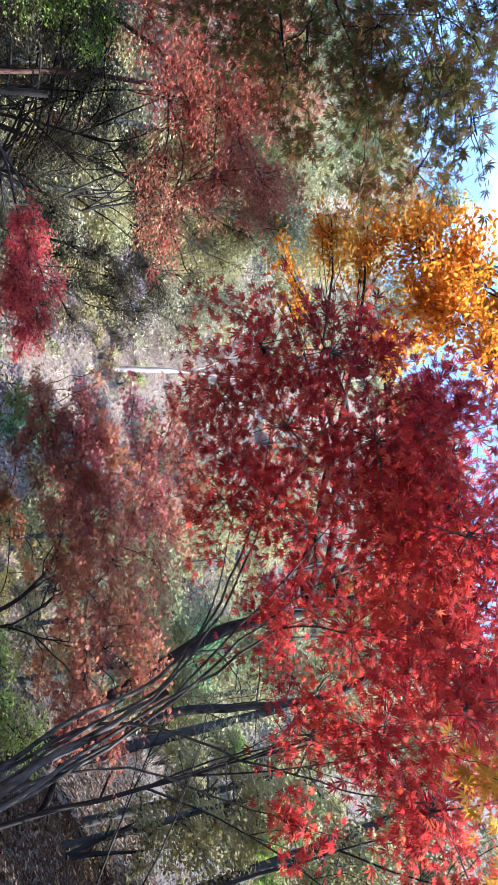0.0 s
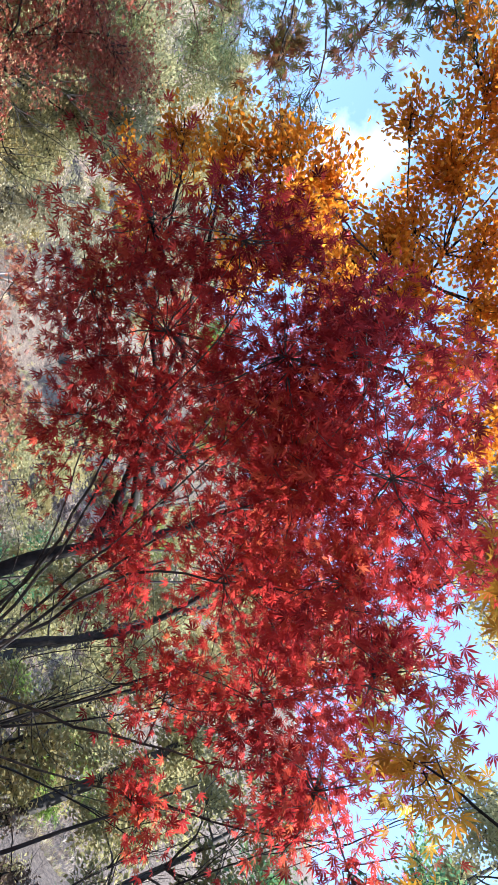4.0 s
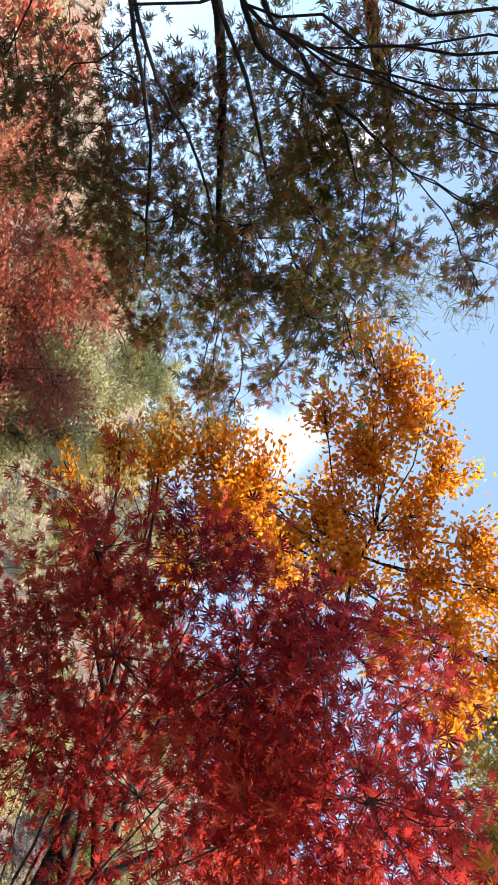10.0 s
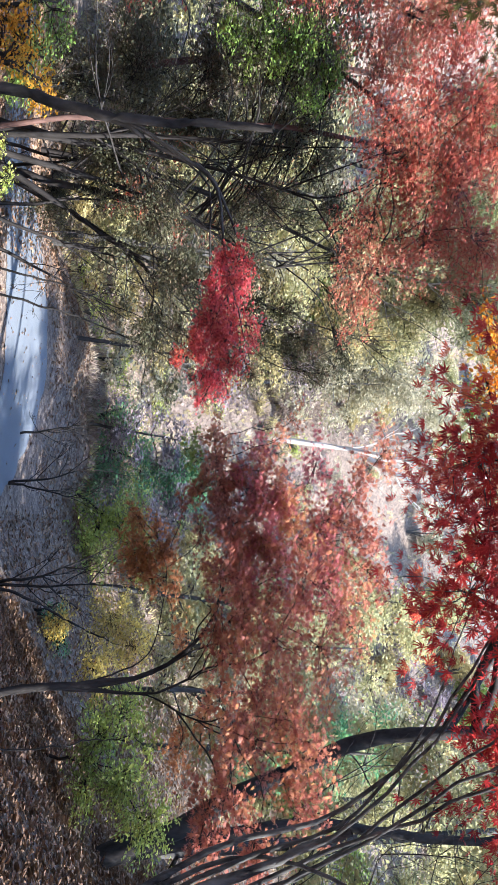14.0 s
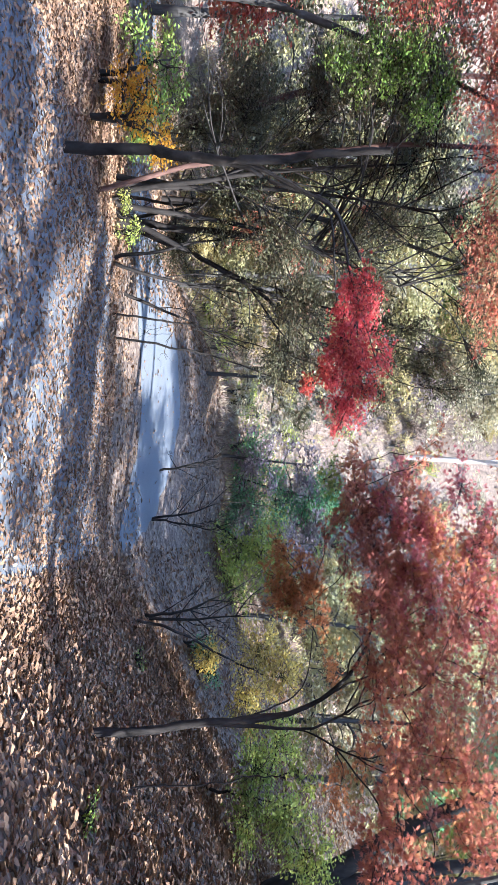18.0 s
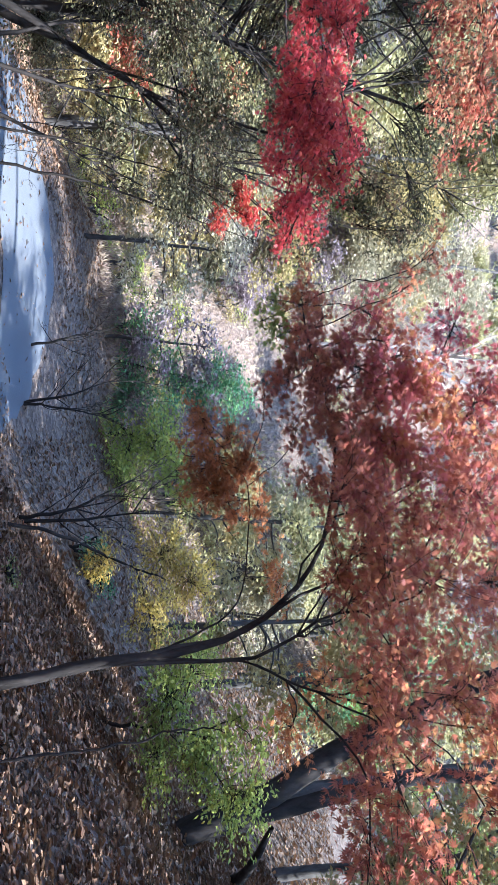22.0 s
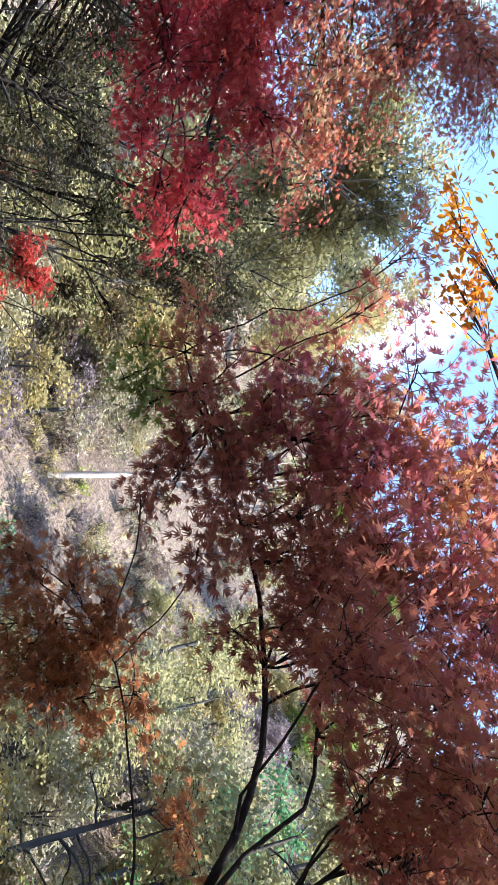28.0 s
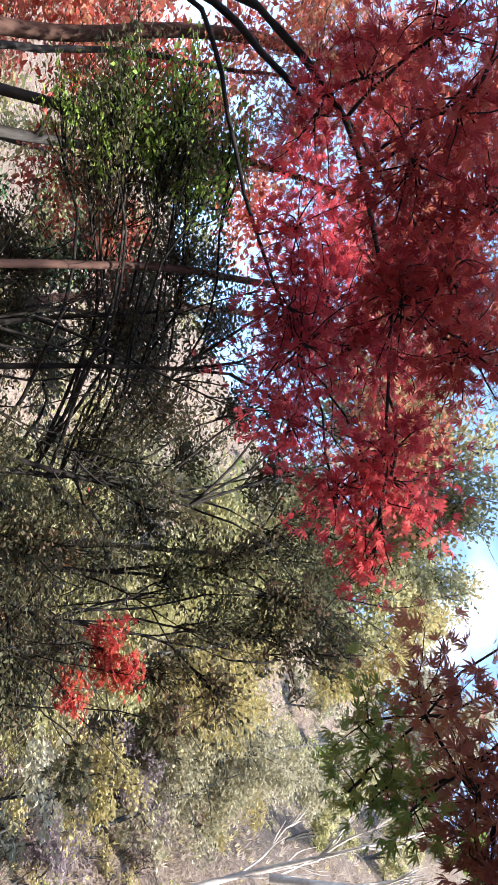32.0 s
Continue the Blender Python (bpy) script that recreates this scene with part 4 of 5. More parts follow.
tree("red_maple", "crimson maple with many bent dark stems on the leafy bank", "tree", [
    ([(2.75, 5.0, 0.7), (2.35, 4.85, 1.7), (2.03, 4.54, 2.23), (1.83, 4.54, 2.75), (1.59, 4.42, 3.28)], 0.042, 0.02),
    ([(2.75, 5.0, 0.7), (2.35, 4.82, 1.7), (1.94, 4.59, 2.18), (1.73, 4.59, 2.7), (1.49, 4.47, 3.23), (1.21, 4.27, 3.54), (0.76, 4.09, 3.67), (0.26, 3.78, 3.73), (-0.27, 3.63, 3.78)], 0.030, 0.003),
    ([(2.75, 5.0, 0.7), (2.35, 4.82, 1.7), (2.03, 4.6, 2.24), (1.82, 4.59, 2.76), (1.58, 4.47, 3.29), (1.17, 4.29, 3.51), (0.72, 4.15, 3.62), (0.35, 3.94, 3.62)], 0.030, 0.003),
    ([(2.75, 5.0, 0.7), (2.35, 4.82, 1.7), (2.12, 4.6, 2.3), (1.92, 4.59, 2.82), (1.67, 4.47, 3.36), (1.16, 4.13, 3.64), (0.82, 3.84, 3.9), (0.37, 3.28, 3.95), (0.04, 2.99, 4.05)], 0.022, 0.003),
    ([(2.75, 5.0, 0.7), (2.35, 4.82, 1.7), (2.12, 4.51, 2.17), (1.93, 4.51, 2.67), (1.7, 4.4, 3.2), (1.35, 4.17, 3.65), (1.12, 3.76, 3.92), (1.05, 3.06, 4.06), (1.01, 2.46, 4.14)], 0.024, 0.003),
    ([(2.75, 5.0, 0.7), (2.35, 4.82, 1.7), (1.96, 4.62, 2.24), (1.76, 4.62, 2.77), (1.78, 4.31, 3.23), (1.88, 3.92, 3.52), (1.88, 3.23, 3.86), (1.75, 2.62, 4.02)], 0.024, 0.003),
    ([(2.75, 5.0, 0.7), (2.35, 4.82, 1.7), (2.06, 4.63, 2.3), (1.99, 4.45, 2.83), (2.11, 4.14, 3.27), (2.19, 3.54, 3.68), (2.16, 3.17, 3.88)], 0.02, 0.003),
    ([(2.75, 5.0, 0.7), (2.35, 4.82, 1.7), (2.06, 4.53, 2.17), (1.87, 4.54, 2.68), (1.63, 4.43, 3.21), (1.05, 4.18, 3.59), (0.5, 3.87, 3.73), (-0.06, 3.32, 3.92), (-0.38, 3.07, 3.9)], 0.022, 0.003),
    ([(2.75, 5.0, 0.7), (2.35, 4.82, 1.7), (2.15, 4.54, 2.23), (1.96, 4.54, 2.74), (1.72, 4.43, 3.27), (1.19, 4.09, 3.7), (0.79, 3.53, 4.03), (0.53, 2.87, 4.14), (0.35, 2.55, 4.22)], 0.022, 0.003)],
     [(CRIMSON, CLUMPS_MAPLE_A + CLUMPS_MAPLE_B),
      # unseen upper crown, added so that its shadow falls on the lane
      (CRIMSON, [(0.9, 4.3, 5.3, 0.8, 0.35), (1.3, 4.0, 5.2, 0.75, 0.35), (0.4, 4.1, 5.0, 0.7, 0.35), (1.7, 4.8, 5.8, 0.8, 0.35), (1.1, 4.8, 5.7, 0.8, 0.35),
                  (0.3, 4.7, 5.5, 0.7, 0.3), (1.9, 4.2, 5.7, 0.75, 0.3), (0.6, 3.7, 5.2, 0.7, 0.3), (2.3, 4.5, 6.1, 0.75, 0.3)])],
     0.052, 0.78, MAPLE, MAPLE_BARK, area=0.40, seed=21, limb=0.010, twig=0.0030, limb_from=0.5, taper=1.25, single=300, gnarl=0.02, near=(0.0, 2.0, 3.0), tilt=0.9, spread=1.22)
tree("russet_maple", "russet-brown maple with a slim forked dark trunk", "tree",
     [([(1.87, 7.88, 0.47), (1.83, 8.01, 1.25), (1.77, 8.08, 1.91), (1.67, 8.23, 2.75), (1.44, 8.32, 3.04), (1.19, 8.38, 3.33), (0.94, 8.4, 3.39),
      (0.45, 8.5, 3.51), (-0.06, 8.52, 3.43), (-0.48, 8.5, 3.31), (-0.76, 8.47, 3.21)], 0.05, 0.006),
      ([(1.87, 7.88, 0.47), (1.83, 8.01, 1.25), (1.77, 8.08, 1.91), (1.86, 8.15, 2.76), (2.0, 7.97, 3.06), (2.01, 7.73, 3.32), (2.1, 7.5, 3.63)], 0.032, 0.006),
      ([(1.87, 7.88, 0.47), (1.83, 8.01, 1.25), (1.77, 8.08, 1.91), (1.62, 8.39, 2.61), (1.4, 8.51, 2.8), (0.95, 8.69, 2.87), (0.55, 8.85, 2.83)], 0.02, 0.004),
      ([(1.87, 7.88, 0.47), (1.83, 8.01, 1.25), (1.77, 8.08, 1.91), (1.67, 8.23, 2.75), (1.44, 8.29, 3.12), (1.32, 8.18, 3.45), (0.97, 8.29, 3.61),
      (0.45, 8.28, 3.91), (-0.16, 8.28, 4.06)], 0.03, 0.005),
      ([(1.87, 7.88, 0.47), (1.83, 8.01, 1.25), (1.77, 8.08, 1.91), (1.85, 8.15, 2.77), (1.69, 8.11, 3.06), (1.49, 8.05, 3.36), (1.46, 7.89, 3.68),
      (0.84, 7.88, 4.1), (0.12, 7.91, 4.27)], 0.026, 0.005)],
     [(RUSSET, CLUMPS_BROWN_A), (PLUM, CLUMPS_BROWN_B), (RUSSET, CLUMPS_BROWN_D + CLUMPS_BROWN_E + CLUMPS_BROWN_F + CLUMPS_BROWN_G + CLUMPS_BROWN_H), (BROWN, CLUMPS_BROWN_C),
      (GREEN, CLUMPS_GREENNEW)],
     0.054, 1.25, DROOPING, BARK, area=0.32, seed=22, flat=0.45, limb=0.011, twig=0.0024, single=300, taper=1.5, near=(0.3, 5.6, 2.5), tilt=0.8, droop=0.6, spread=1.15)
tree("scarlet_maple", "scarlet maple with a dark leaning trunk by the lane", "tree",
     [([(-4.0, 8.13, -0.05), (-3.88, 7.87, 0.96), (-3.6, 7.48, 1.77), (-3.57, 7.15, 2.75), (-3.48, 6.86, 3.18)], 0.065, 0.03),
      ([(-4.0, 8.13, -0.05), (-3.88, 7.87, 0.96), (-3.57, 7.49, 1.93), (-3.37, 7.46, 2.3), (-3.25, 7.35, 2.7), (-2.68, 7.45, 3.04)], 0.04, 0.01),
      ([(-4.0, 8.13, -0.05), (-3.88, 7.87, 0.96), (-3.61, 7.47, 1.93), (-3.09, 7.28, 2.78), (-2.6, 7.25, 2.85), (-2.27, 7.33, 2.97), (-1.97, 7.54, 3.07),
      (-1.74, 7.67, 3.08)], 0.024, 0.007),
      ([(-4.0, 8.13, -0.05), (-3.88, 7.87, 0.96), (-3.61, 7.47, 1.93), (-3.08, 7.32, 2.78), (-2.77, 7.56, 2.8), (-2.35, 7.84, 2.89), (-1.95, 8.06, 3.04)], 0.018, 0.005),
      ([(-4.0, 8.13, -0.05), (-3.88, 7.87, 0.96), (-3.61, 7.47, 1.93), (-3.08, 7.28, 2.79), (-2.6, 7.25, 2.85), (-2.26, 7.33, 2.97), (-1.98, 7.43, 3.12),
      (-1.65, 7.53, 3.24)], 0.016, 0.005)],
     [(SCARLET, CLUMPS_RED_A), (EMBER, CLUMPS_RED_B)],
     0.038, 1.25, DROOPING, BARK, area=0.32, spread=1.12, tilt=0.8, seed=23, limb=0.013, twig=0.003, single=240, near=(0.0, 7.3, 1.5))
tree("canopy_maple", "dark green and brown maple canopy on long black boughs", "tree",
     [([(-5.0, 1.6, -0.05), (-4.9, 1.7, 2.0), (-4.4, 1.9, 3.4), (-3.4, 2.1, 4.2), (-2.4, 2.3, 4.6)], 0.13, 0.012),
      ([(-5.0, 1.6, -0.05), (-4.9, 1.8, 2.0), (-4.3, 2.4, 3.3), (-3.2, 2.9, 4.0), (-2.2, 3.2, 4.2)], 0.08, 0.01),
      ([(-4.9, 1.7, 2.0), (-3.5, 2.3, 2.75), (-2.6, 2.6, 3.15), (-2.5, 2.7, 3.32), (-2.32, 2.9, 3.52), (-2.1, 3.15, 3.68), (-1.95, 3.3, 3.76)], 0.019, 0.0045),
      ([(-4.9, 1.7, 2.0), (-3.5, 2.35, 2.8), (-2.6, 2.62, 3.2), (-2.33, 2.8, 3.66), (-2.06, 2.95, 3.97)], 0.019, 0.0045),
      ([(-4.9, 1.7, 2.0), (-3.5, 2.1, 2.9), (-2.62, 2.36, 3.4), (-2.48, 2.42, 3.7), (-2.27, 2.58, 3.95), (-1.98, 2.74, 4.22), (-1.75, 2.73, 4.47)], 0.019, 0.0045),
      ([(-4.9, 1.7, 2.0), (-3.4, 2.1, 3.1), (-2.6, 2.3, 3.46), (-2.55, 2.13, 3.71), (-2.42, 2.0, 4.02), (-2.3, 1.9, 4.2)], 0.019, 0.0045),
      ([(-3.4, 2.1, 3.1), (-2.6, 2.2, 3.55), (-2.4, 2.2, 3.97), (-2.15, 2.28, 4.27)], 0.019, 0.0045),
      ([(-3.4, 2.1, 3.1), (-2.55, 2.35, 3.65), (-2.38, 2.18, 4.0), (-2.17, 2.08, 4.35)], 0.019, 0.0045)],
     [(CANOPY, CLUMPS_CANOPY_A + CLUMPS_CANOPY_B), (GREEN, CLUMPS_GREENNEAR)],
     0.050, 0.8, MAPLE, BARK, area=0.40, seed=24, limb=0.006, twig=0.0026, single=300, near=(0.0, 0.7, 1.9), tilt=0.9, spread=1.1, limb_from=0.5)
tree("orange_oak", "tall oak in bright orange autumn leaf on the bank", "tree",
     [([(4.85, 11.25, 2.5), (4.3, 11.1, 3.7), (3.9, 11.0, 4.35), (3.5, 10.8, 5.25), (3.15, 10.6, 5.8), (2.8, 10.2, 6.5), (2.6, 9.6, 8.0), (2.0, 8.8, 9.6), (0.2, 7.7, 10.4),
      (-1.8, 6.8, 10.8)], 0.16, 0.02),
      ([(4.85, 11.25, 2.5), (4.62, 11.15, 3.6), (4.36, 11.0, 4.7), (4.25, 10.95, 5.7), (4.4, 10.8, 6.5), (4.2, 10.0, 8.4), (2.8, 8.8, 10.2), (1.0, 8.0, 10.5)], 0.11, 0.02)],
     [(ORANGE, CLUMPS_OAK_A + CLUMPS_OAK_B + CLUMPS_OAK_C)],
     0.09, 2.5, OAK, BARK, area=0.33, seed=25, limb=0.04, twig=0.006, taper=1.25, gnarl=0.03, tilt=0.9, single=300, near=(0.0, 0.7, 1.9))
tree("golden_maple", "maple in dull gold leaf over the bank", "tree",
     [([(3.6, 1.0, 1.15), (3.3, 1.1, 2.4), (2.5, 1.3, 3.5), (1.5, 1.5, 4.0), (0.9, 1.6, 4.2)], 0.06, 0.008)],
     [(GOLD, CLUMPS_YMAPLE)], 0.07, 1.9, MAPLE, BARK, area=0.38, spread=1.25, tilt=0.8, seed=26, limb=0.012, twig=0.0026, single=300, near=(0.0, 0.7, 1.9))
tree("yellow_green_tree", "tall tree with fine yellow-green leaves", "tree",
     [([(7.2, 3.6, 3.05), (6.3, 3.9, 8.0), (4.02, 5.54, 16.55), (0.27, 6.44, 17.84)], 0.16, 0.03)],
     [(AMBER, CLUMPS_OLIVETOP)], 0.10, 1.8, BLADE, GREY_BARK, area=0.25, spread=1.18, seed=27, limb=0.05, twig=0.008)
tree("faded_maple", "maple with thin faded red and buff leaves", "tree",
     [([(-7.2, 9.6, -0.05), (-7.0, 9.5, 2.2), (-6.2, 9.2, 3.8), (-5.4, 8.9, 5.0), (-4.6, 8.7, 5.8)], 0.07, 0.015),
      ([(-7.2, 9.6, -0.05), (-7.1, 9.4, 2.0), (-6.9, 8.8, 4.0), (-6.3, 8.4, 5.4)], 0.05, 0.012)],
     [(PINK, CLUMPS_PINK_A)], 0.038, 0.75, MAPLE_FAR, GREY_BARK, area=0.42, spread=1.3, seed=28, limb=0.02, twig=0.004)
tree("shady_shrub_tree", "dense understorey tree, dark green deepened for shade, with tangled branches", "tree",
     [([(-5.2, 12.6, -0.05), (-5.1, 12.5, 1.4), (-4.9, 12.2, 2.6), (-4.6, 12.0, 3.8)], 0.07, 0.02),
      ([(-5.2, 12.6, -0.05), (-4.7, 12.6, 1.4), (-4.1, 12.4, 2.4), (-3.2, 12.2, 3.2)], 0.06, 0.015)],
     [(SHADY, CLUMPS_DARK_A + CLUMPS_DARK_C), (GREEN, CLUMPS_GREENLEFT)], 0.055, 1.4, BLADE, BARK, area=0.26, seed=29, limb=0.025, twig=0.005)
tree("shady_shrub_tree", "understorey tree, dark green deepened for shade, with tangled branches", "tree",
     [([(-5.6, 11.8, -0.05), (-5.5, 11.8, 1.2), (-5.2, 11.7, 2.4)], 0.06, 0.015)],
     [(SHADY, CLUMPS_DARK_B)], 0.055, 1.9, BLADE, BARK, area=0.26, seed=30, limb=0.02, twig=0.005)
tree("red_sapling", "small sapling with a few red leaves", "tree",
     [([(-3.6, 12.6, -0.03), (-3.4, 12.4, 1.4), (-2.9, 11.8, 2.6)], 0.02, 0.006)],
     [(EMBER, CLUMPS_REDLOW)], 0.045, 1.4, MAPLE_FAR, BARK, area=0.36, seed=31, limb=0.01, twig=0.003)
tree("green_maple_sapling", "slim maple sapling with dark green leaves deepened for shade", "tree",
     [([(-3.3, 12.9, -0.03), (-3.0, 12.6, 1.6), (-2.4, 12.0, 3.0)], 0.022, 0.008)],
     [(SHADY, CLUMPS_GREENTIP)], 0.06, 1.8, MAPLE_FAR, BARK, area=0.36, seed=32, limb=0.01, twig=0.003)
tree("olive_tree", "broad tree in olive and yellow leaf behind the lane", "tree",
     [([(-8.5, 18.5, 0.3), (-8.2, 18.0, 3.5), (-7.0, 16.8, 6.0), (-5.9, 15.6, 7.6)], 0.1, 0.025)],
     [(OLIVE, CLUMPS_OLIVE)], 0.075, 1.8, BLADE, BARK, area=0.26, seed=33, limb=0.035, twig=0.006)
tree("green_sapling", "green-leaved sapling with thin dark stems", "tree",
     [([(-2.0, 24.19, 2.22), (-1.69, 23.63, 3.3), (-1.39, 23.07, 4.39)], 0.045, 0.012)],
     [(TEAL, CLUMPS_SAP1)], 0.13, 1.5, BLADE, BARK, area=0.26, seed=34, limb=0.015, twig=0.004, group="saplings on the bank")
tree("green_sapling", "yellow-green sapling with thin dark stems", "tree",
     [([(-0.38, 22.28, 2.0), (0.13, 21.74, 2.71), (0.64, 21.2, 3.42)], 0.045, 0.012)],
     [(ROUND, CLUMPS_SAP2)], 0.12, 1.5, BLADE, BARK, area=0.26, seed=35, limb=0.015, twig=0.004, group="saplings on the bank")
tree("yellow_sapling", "forked sapling with yellow leaves", "tree",
     [([(1.35, 12.8, 0.35), (1.5, 12.8, 1.2), (1.9, 12.8, 2.0), (2.2, 12.8, 2.7)], 0.03, 0.01)],
     [(AMBER, CLUMPS_SAP3)], 0.06, 1.6, BLADE, BARK, area=0.26, seed=36, limb=0.015, twig=0.004, group="saplings on the bank")
tree("yellow_sapling", "bushy sapling with olive and gold leaves on the bank", "tree",
     [([(3.4, 11.3, 1.45), (3.4, 11.1, 2.0), (3.4, 10.8, 2.5)], 0.03, 0.01)],
     [(ROUND, CLUMPS_SAP4)], 0.06, 1.6, BLADE, BARK, area=0.26, seed=37, limb=0.015, twig=0.004, group="saplings on the bank")


def tangle(name, label, feet, tops, r, seed, depth=3, spread=0.55, bark=BARK, category="shrub"):
    """A bare thicket: stems that fork again and again into fine dark twigs."""
    rng = np.random.default_rng(seed)
    foot = np.array(feet[0], float)
    root = new(name)
    root.location = foot
    tagged(root, label=label, category=category)
    fine = []
    for a, b in zip(feet, tops):
        a, b = np.array(a, float) - foot, np.array(b, float) - foot
        stem = smooth_line([a, (a + b) / 2 + rng.normal(0, 0.06, 3) * np.linalg.norm(b - a), b], 12, rng, 0.02)
        v, f = tube_arrays(stem, r, r * 0.25, 7)
        part("stem", mesh_of("stem", v, f, True), bark, root)
        todo = [(stem, r * 0.7, 0)]
        while todo:
            line, rad, level = todo.pop()
            if level >= depth:
                continue
            reach = np.linalg.norm(line[-1] - line[0])
            for k in range(7 - level):
                i = rng.integers(3, len(line))
                p, way = line[i], line[min(i, len(line) - 1)] - line[i - 1]
                way = way / (np.linalg.norm(way) + 1e-9) + rng.normal(0, spread, 3) + (0, 0, 0.12)
                q = p + way / np.linalg.norm(way) * reach * rng.uniform(0.3, 0.6)
                sub_line = smooth_line([p, (p + q) / 2 + rng.normal(0, 0.07, 3) * reach * 0.5, q], 7, rng, 0.01)
                fine.append(tube_arrays(sub_line, rad * 0.5, rad * 0.14, 4))
                todo.append((sub_line, rad * 0.45, level + 1))
    if fine:
        v, f = joined(fine)
        tagged(part("brushwood", mesh_of("brushwood", v, f, True), bark, root), kind="stuff")
    return root


tangle('thicket', 'bare thicket of dark forking stems', [(-5.21, 11.89, -0.02), (-5.42, 11.68, -0.02), (-5.11, 11.99, -0.02), (-5.31, 11.8, -0.02)],
       [(-4.0, 11.67, 4.6), (-4.7, 10.58, 4.8), (-3.68, 12.33, 4.26), (-5.37, 10.44, 4.36)], 0.055, 501)
tangle('thicket', 'bare thicket of dark forking stems', [(-4.42, 12.31, -0.03), (-4.39, 12.33, -0.03), (-4.28, 13.49, 0.02)],
       [(-4.94, 12.18, 2.15), (-4.05, 12.54, 2.29), (-3.63, 13.75, 1.89)], 0.036, 502)
tangle('thicket', 'bare thicket of dark stems behind the verge', [(-6.37, 12.48, -0.03), (-6.0, 13.26, -0.03), (-5.6, 13.47, -0.02)],
       [(-6.83, 12.3, 2.09), (-5.92, 12.82, 1.96), (-6.08, 12.73, 2.14)], 0.036, 503)
tangle('bare_shrub', 'thin bare shrub on the bank', [(-1.35, 16.72, 0.62), (-0.27, 16.27, 0.54), (-0.27, 16.27, 0.54)],
       [(-1.7, 16.18, 2.18), (-0.73, 15.76, 2.2), (-0.1, 15.79, 1.99)], 0.03, 504, depth=2)
tangle('bare_shrub', 'thin forked bare shrub on the bank', [(1.41, 13.48, 0.54), (1.41, 13.48, 0.54)],
       [(0.89, 13.25, 2.24), (1.29, 13.2, 2.44)], 0.035, 505, depth=2)
tangle('bare_shrub', 'bare upright shrub on the leafy bank', [(4.1, 6.64, 1.55), (4.71, 6.25, 1.87), (5.29, 5.78, 2.15), (3.5, 7.01, 1.26)],
       [(3.66, 5.35, 5.58), (4.36, 4.82, 5.48), (4.9, 4.63, 4.99), (2.78, 5.84, 5.68)], 0.035, 506)
tangle('fallen_log', 'dark rotting log leaning at the foot of the oak', [(6.51, 13.02, 3.06)],
       [(4.72, 11.05, 3.71)], 0.12, 508, depth=0, category='log')
DEAD = dict(foot=(-4.22, 35.85, 11.4), top=(-3.1, 30.99, 18.58), fork=(-3.35, 33.17, 15.88), fork_top=(-1.69, 30.92, 18.87))
tangle("dead_tree", "bleached dead trunk lying up the sunny hillside", [DEAD["foot"], DEAD["fork"]], [DEAD["top"], DEAD["fork_top"]], 0.17, 507, depth=2, spread=0.35, bark=DEAD_WOOD, category="dead tree")


def bush(name, label, x, y, r, h, leaf, seed, size=0.16, cover=1.2, shape=SPRAY, bark=GREY_BARK):
    """A many-stemmed bush standing on the hillside."""
    rng = np.random.default_rng(seed)
    z = float(ground_z(x, y))
    stems = []
    for i in range(3):
        a = rng.uniform(0, 6.28)
        top = (x + 0.35 * r * math.cos(a), y + 0.35 * r * math.sin(a), z + h * rng.uniform(0.6, 0.85))
        stems.append(([(x, y, z - 0.1), (x + 0.1 * r * math.cos(a), y + 0.1 * r * math.sin(a), z + 0.3 * h), top], 0.03 + 0.012 * h, 0.01))
    clumps = []
    for i in range(9):
        a, q = rng.uniform(0, 6.28), rng.uniform(0.1, 0.75) ** 0.7
        clumps.append((x + r * q * math.cos(a), y + r * q * math.sin(a), z + h * rng.uniform(0.35, 0.9), r * rng.uniform(0.28, 0.5), h * rng.uniform(0.12, 0.22)))
    return tree(name, label, "bush", stems, [(leaf, clumps)], size, cover, shape, bark, area=0.42, seed=seed, limb=0.03, twig=0.008, simple=True, group="bushes on the hillside" if y > 20 else "low bushes by the lane")


def woodland_tree(name, label, x, y, h, r, leaf, seed, size=0.1, cover=1.6, low=0.35, shape=BLADE, bark=GREY_BARK, lean=0.0, count=16):
    """A tree of the wood behind: one trunk, a loose crown of clumps between low and the top."""
    rng = np.random.default_rng(seed)
    z = float(ground_z(x, y))
    lx, ly = rng.normal(0, 0.05, 2) * h
    stem = [(x, y, z - 0.15), (x + lx * 0.3 + lean * 0.2, y + ly * 0.3, z + 0.35 * h), (x + lx + lean, y + ly, z + 0.92 * h)]
    clumps = []
    for i in range(count):
        a, q = rng.uniform(0, 6.28), rng.uniform(0.05, 0.9) ** 0.6
        up = rng.uniform(low, 0.97)
        wide = math.sin(math.pi * min(1, max(0.12, (1.03 - up) / (1.08 - low)))) ** 0.6
        clumps.append((x + (lx + lean) * up + r * q * wide * math.cos(a), y + ly * up + r * q * wide * math.sin(a), z + h * up, r * rng.uniform(0.28, 0.46),
      h * rng.uniform(0.05, 0.10)))
    return tree(name, label, "tree", [(stem, min(0.15, 0.02 + 0.013 * h), 0.015)], [(leaf, clumps)], size, cover, shape, bark, area=0.26, seed=seed, limb=0.03, twig=0.006, simple=True, limb_from=0.35, group="trees of the surrounding wood")


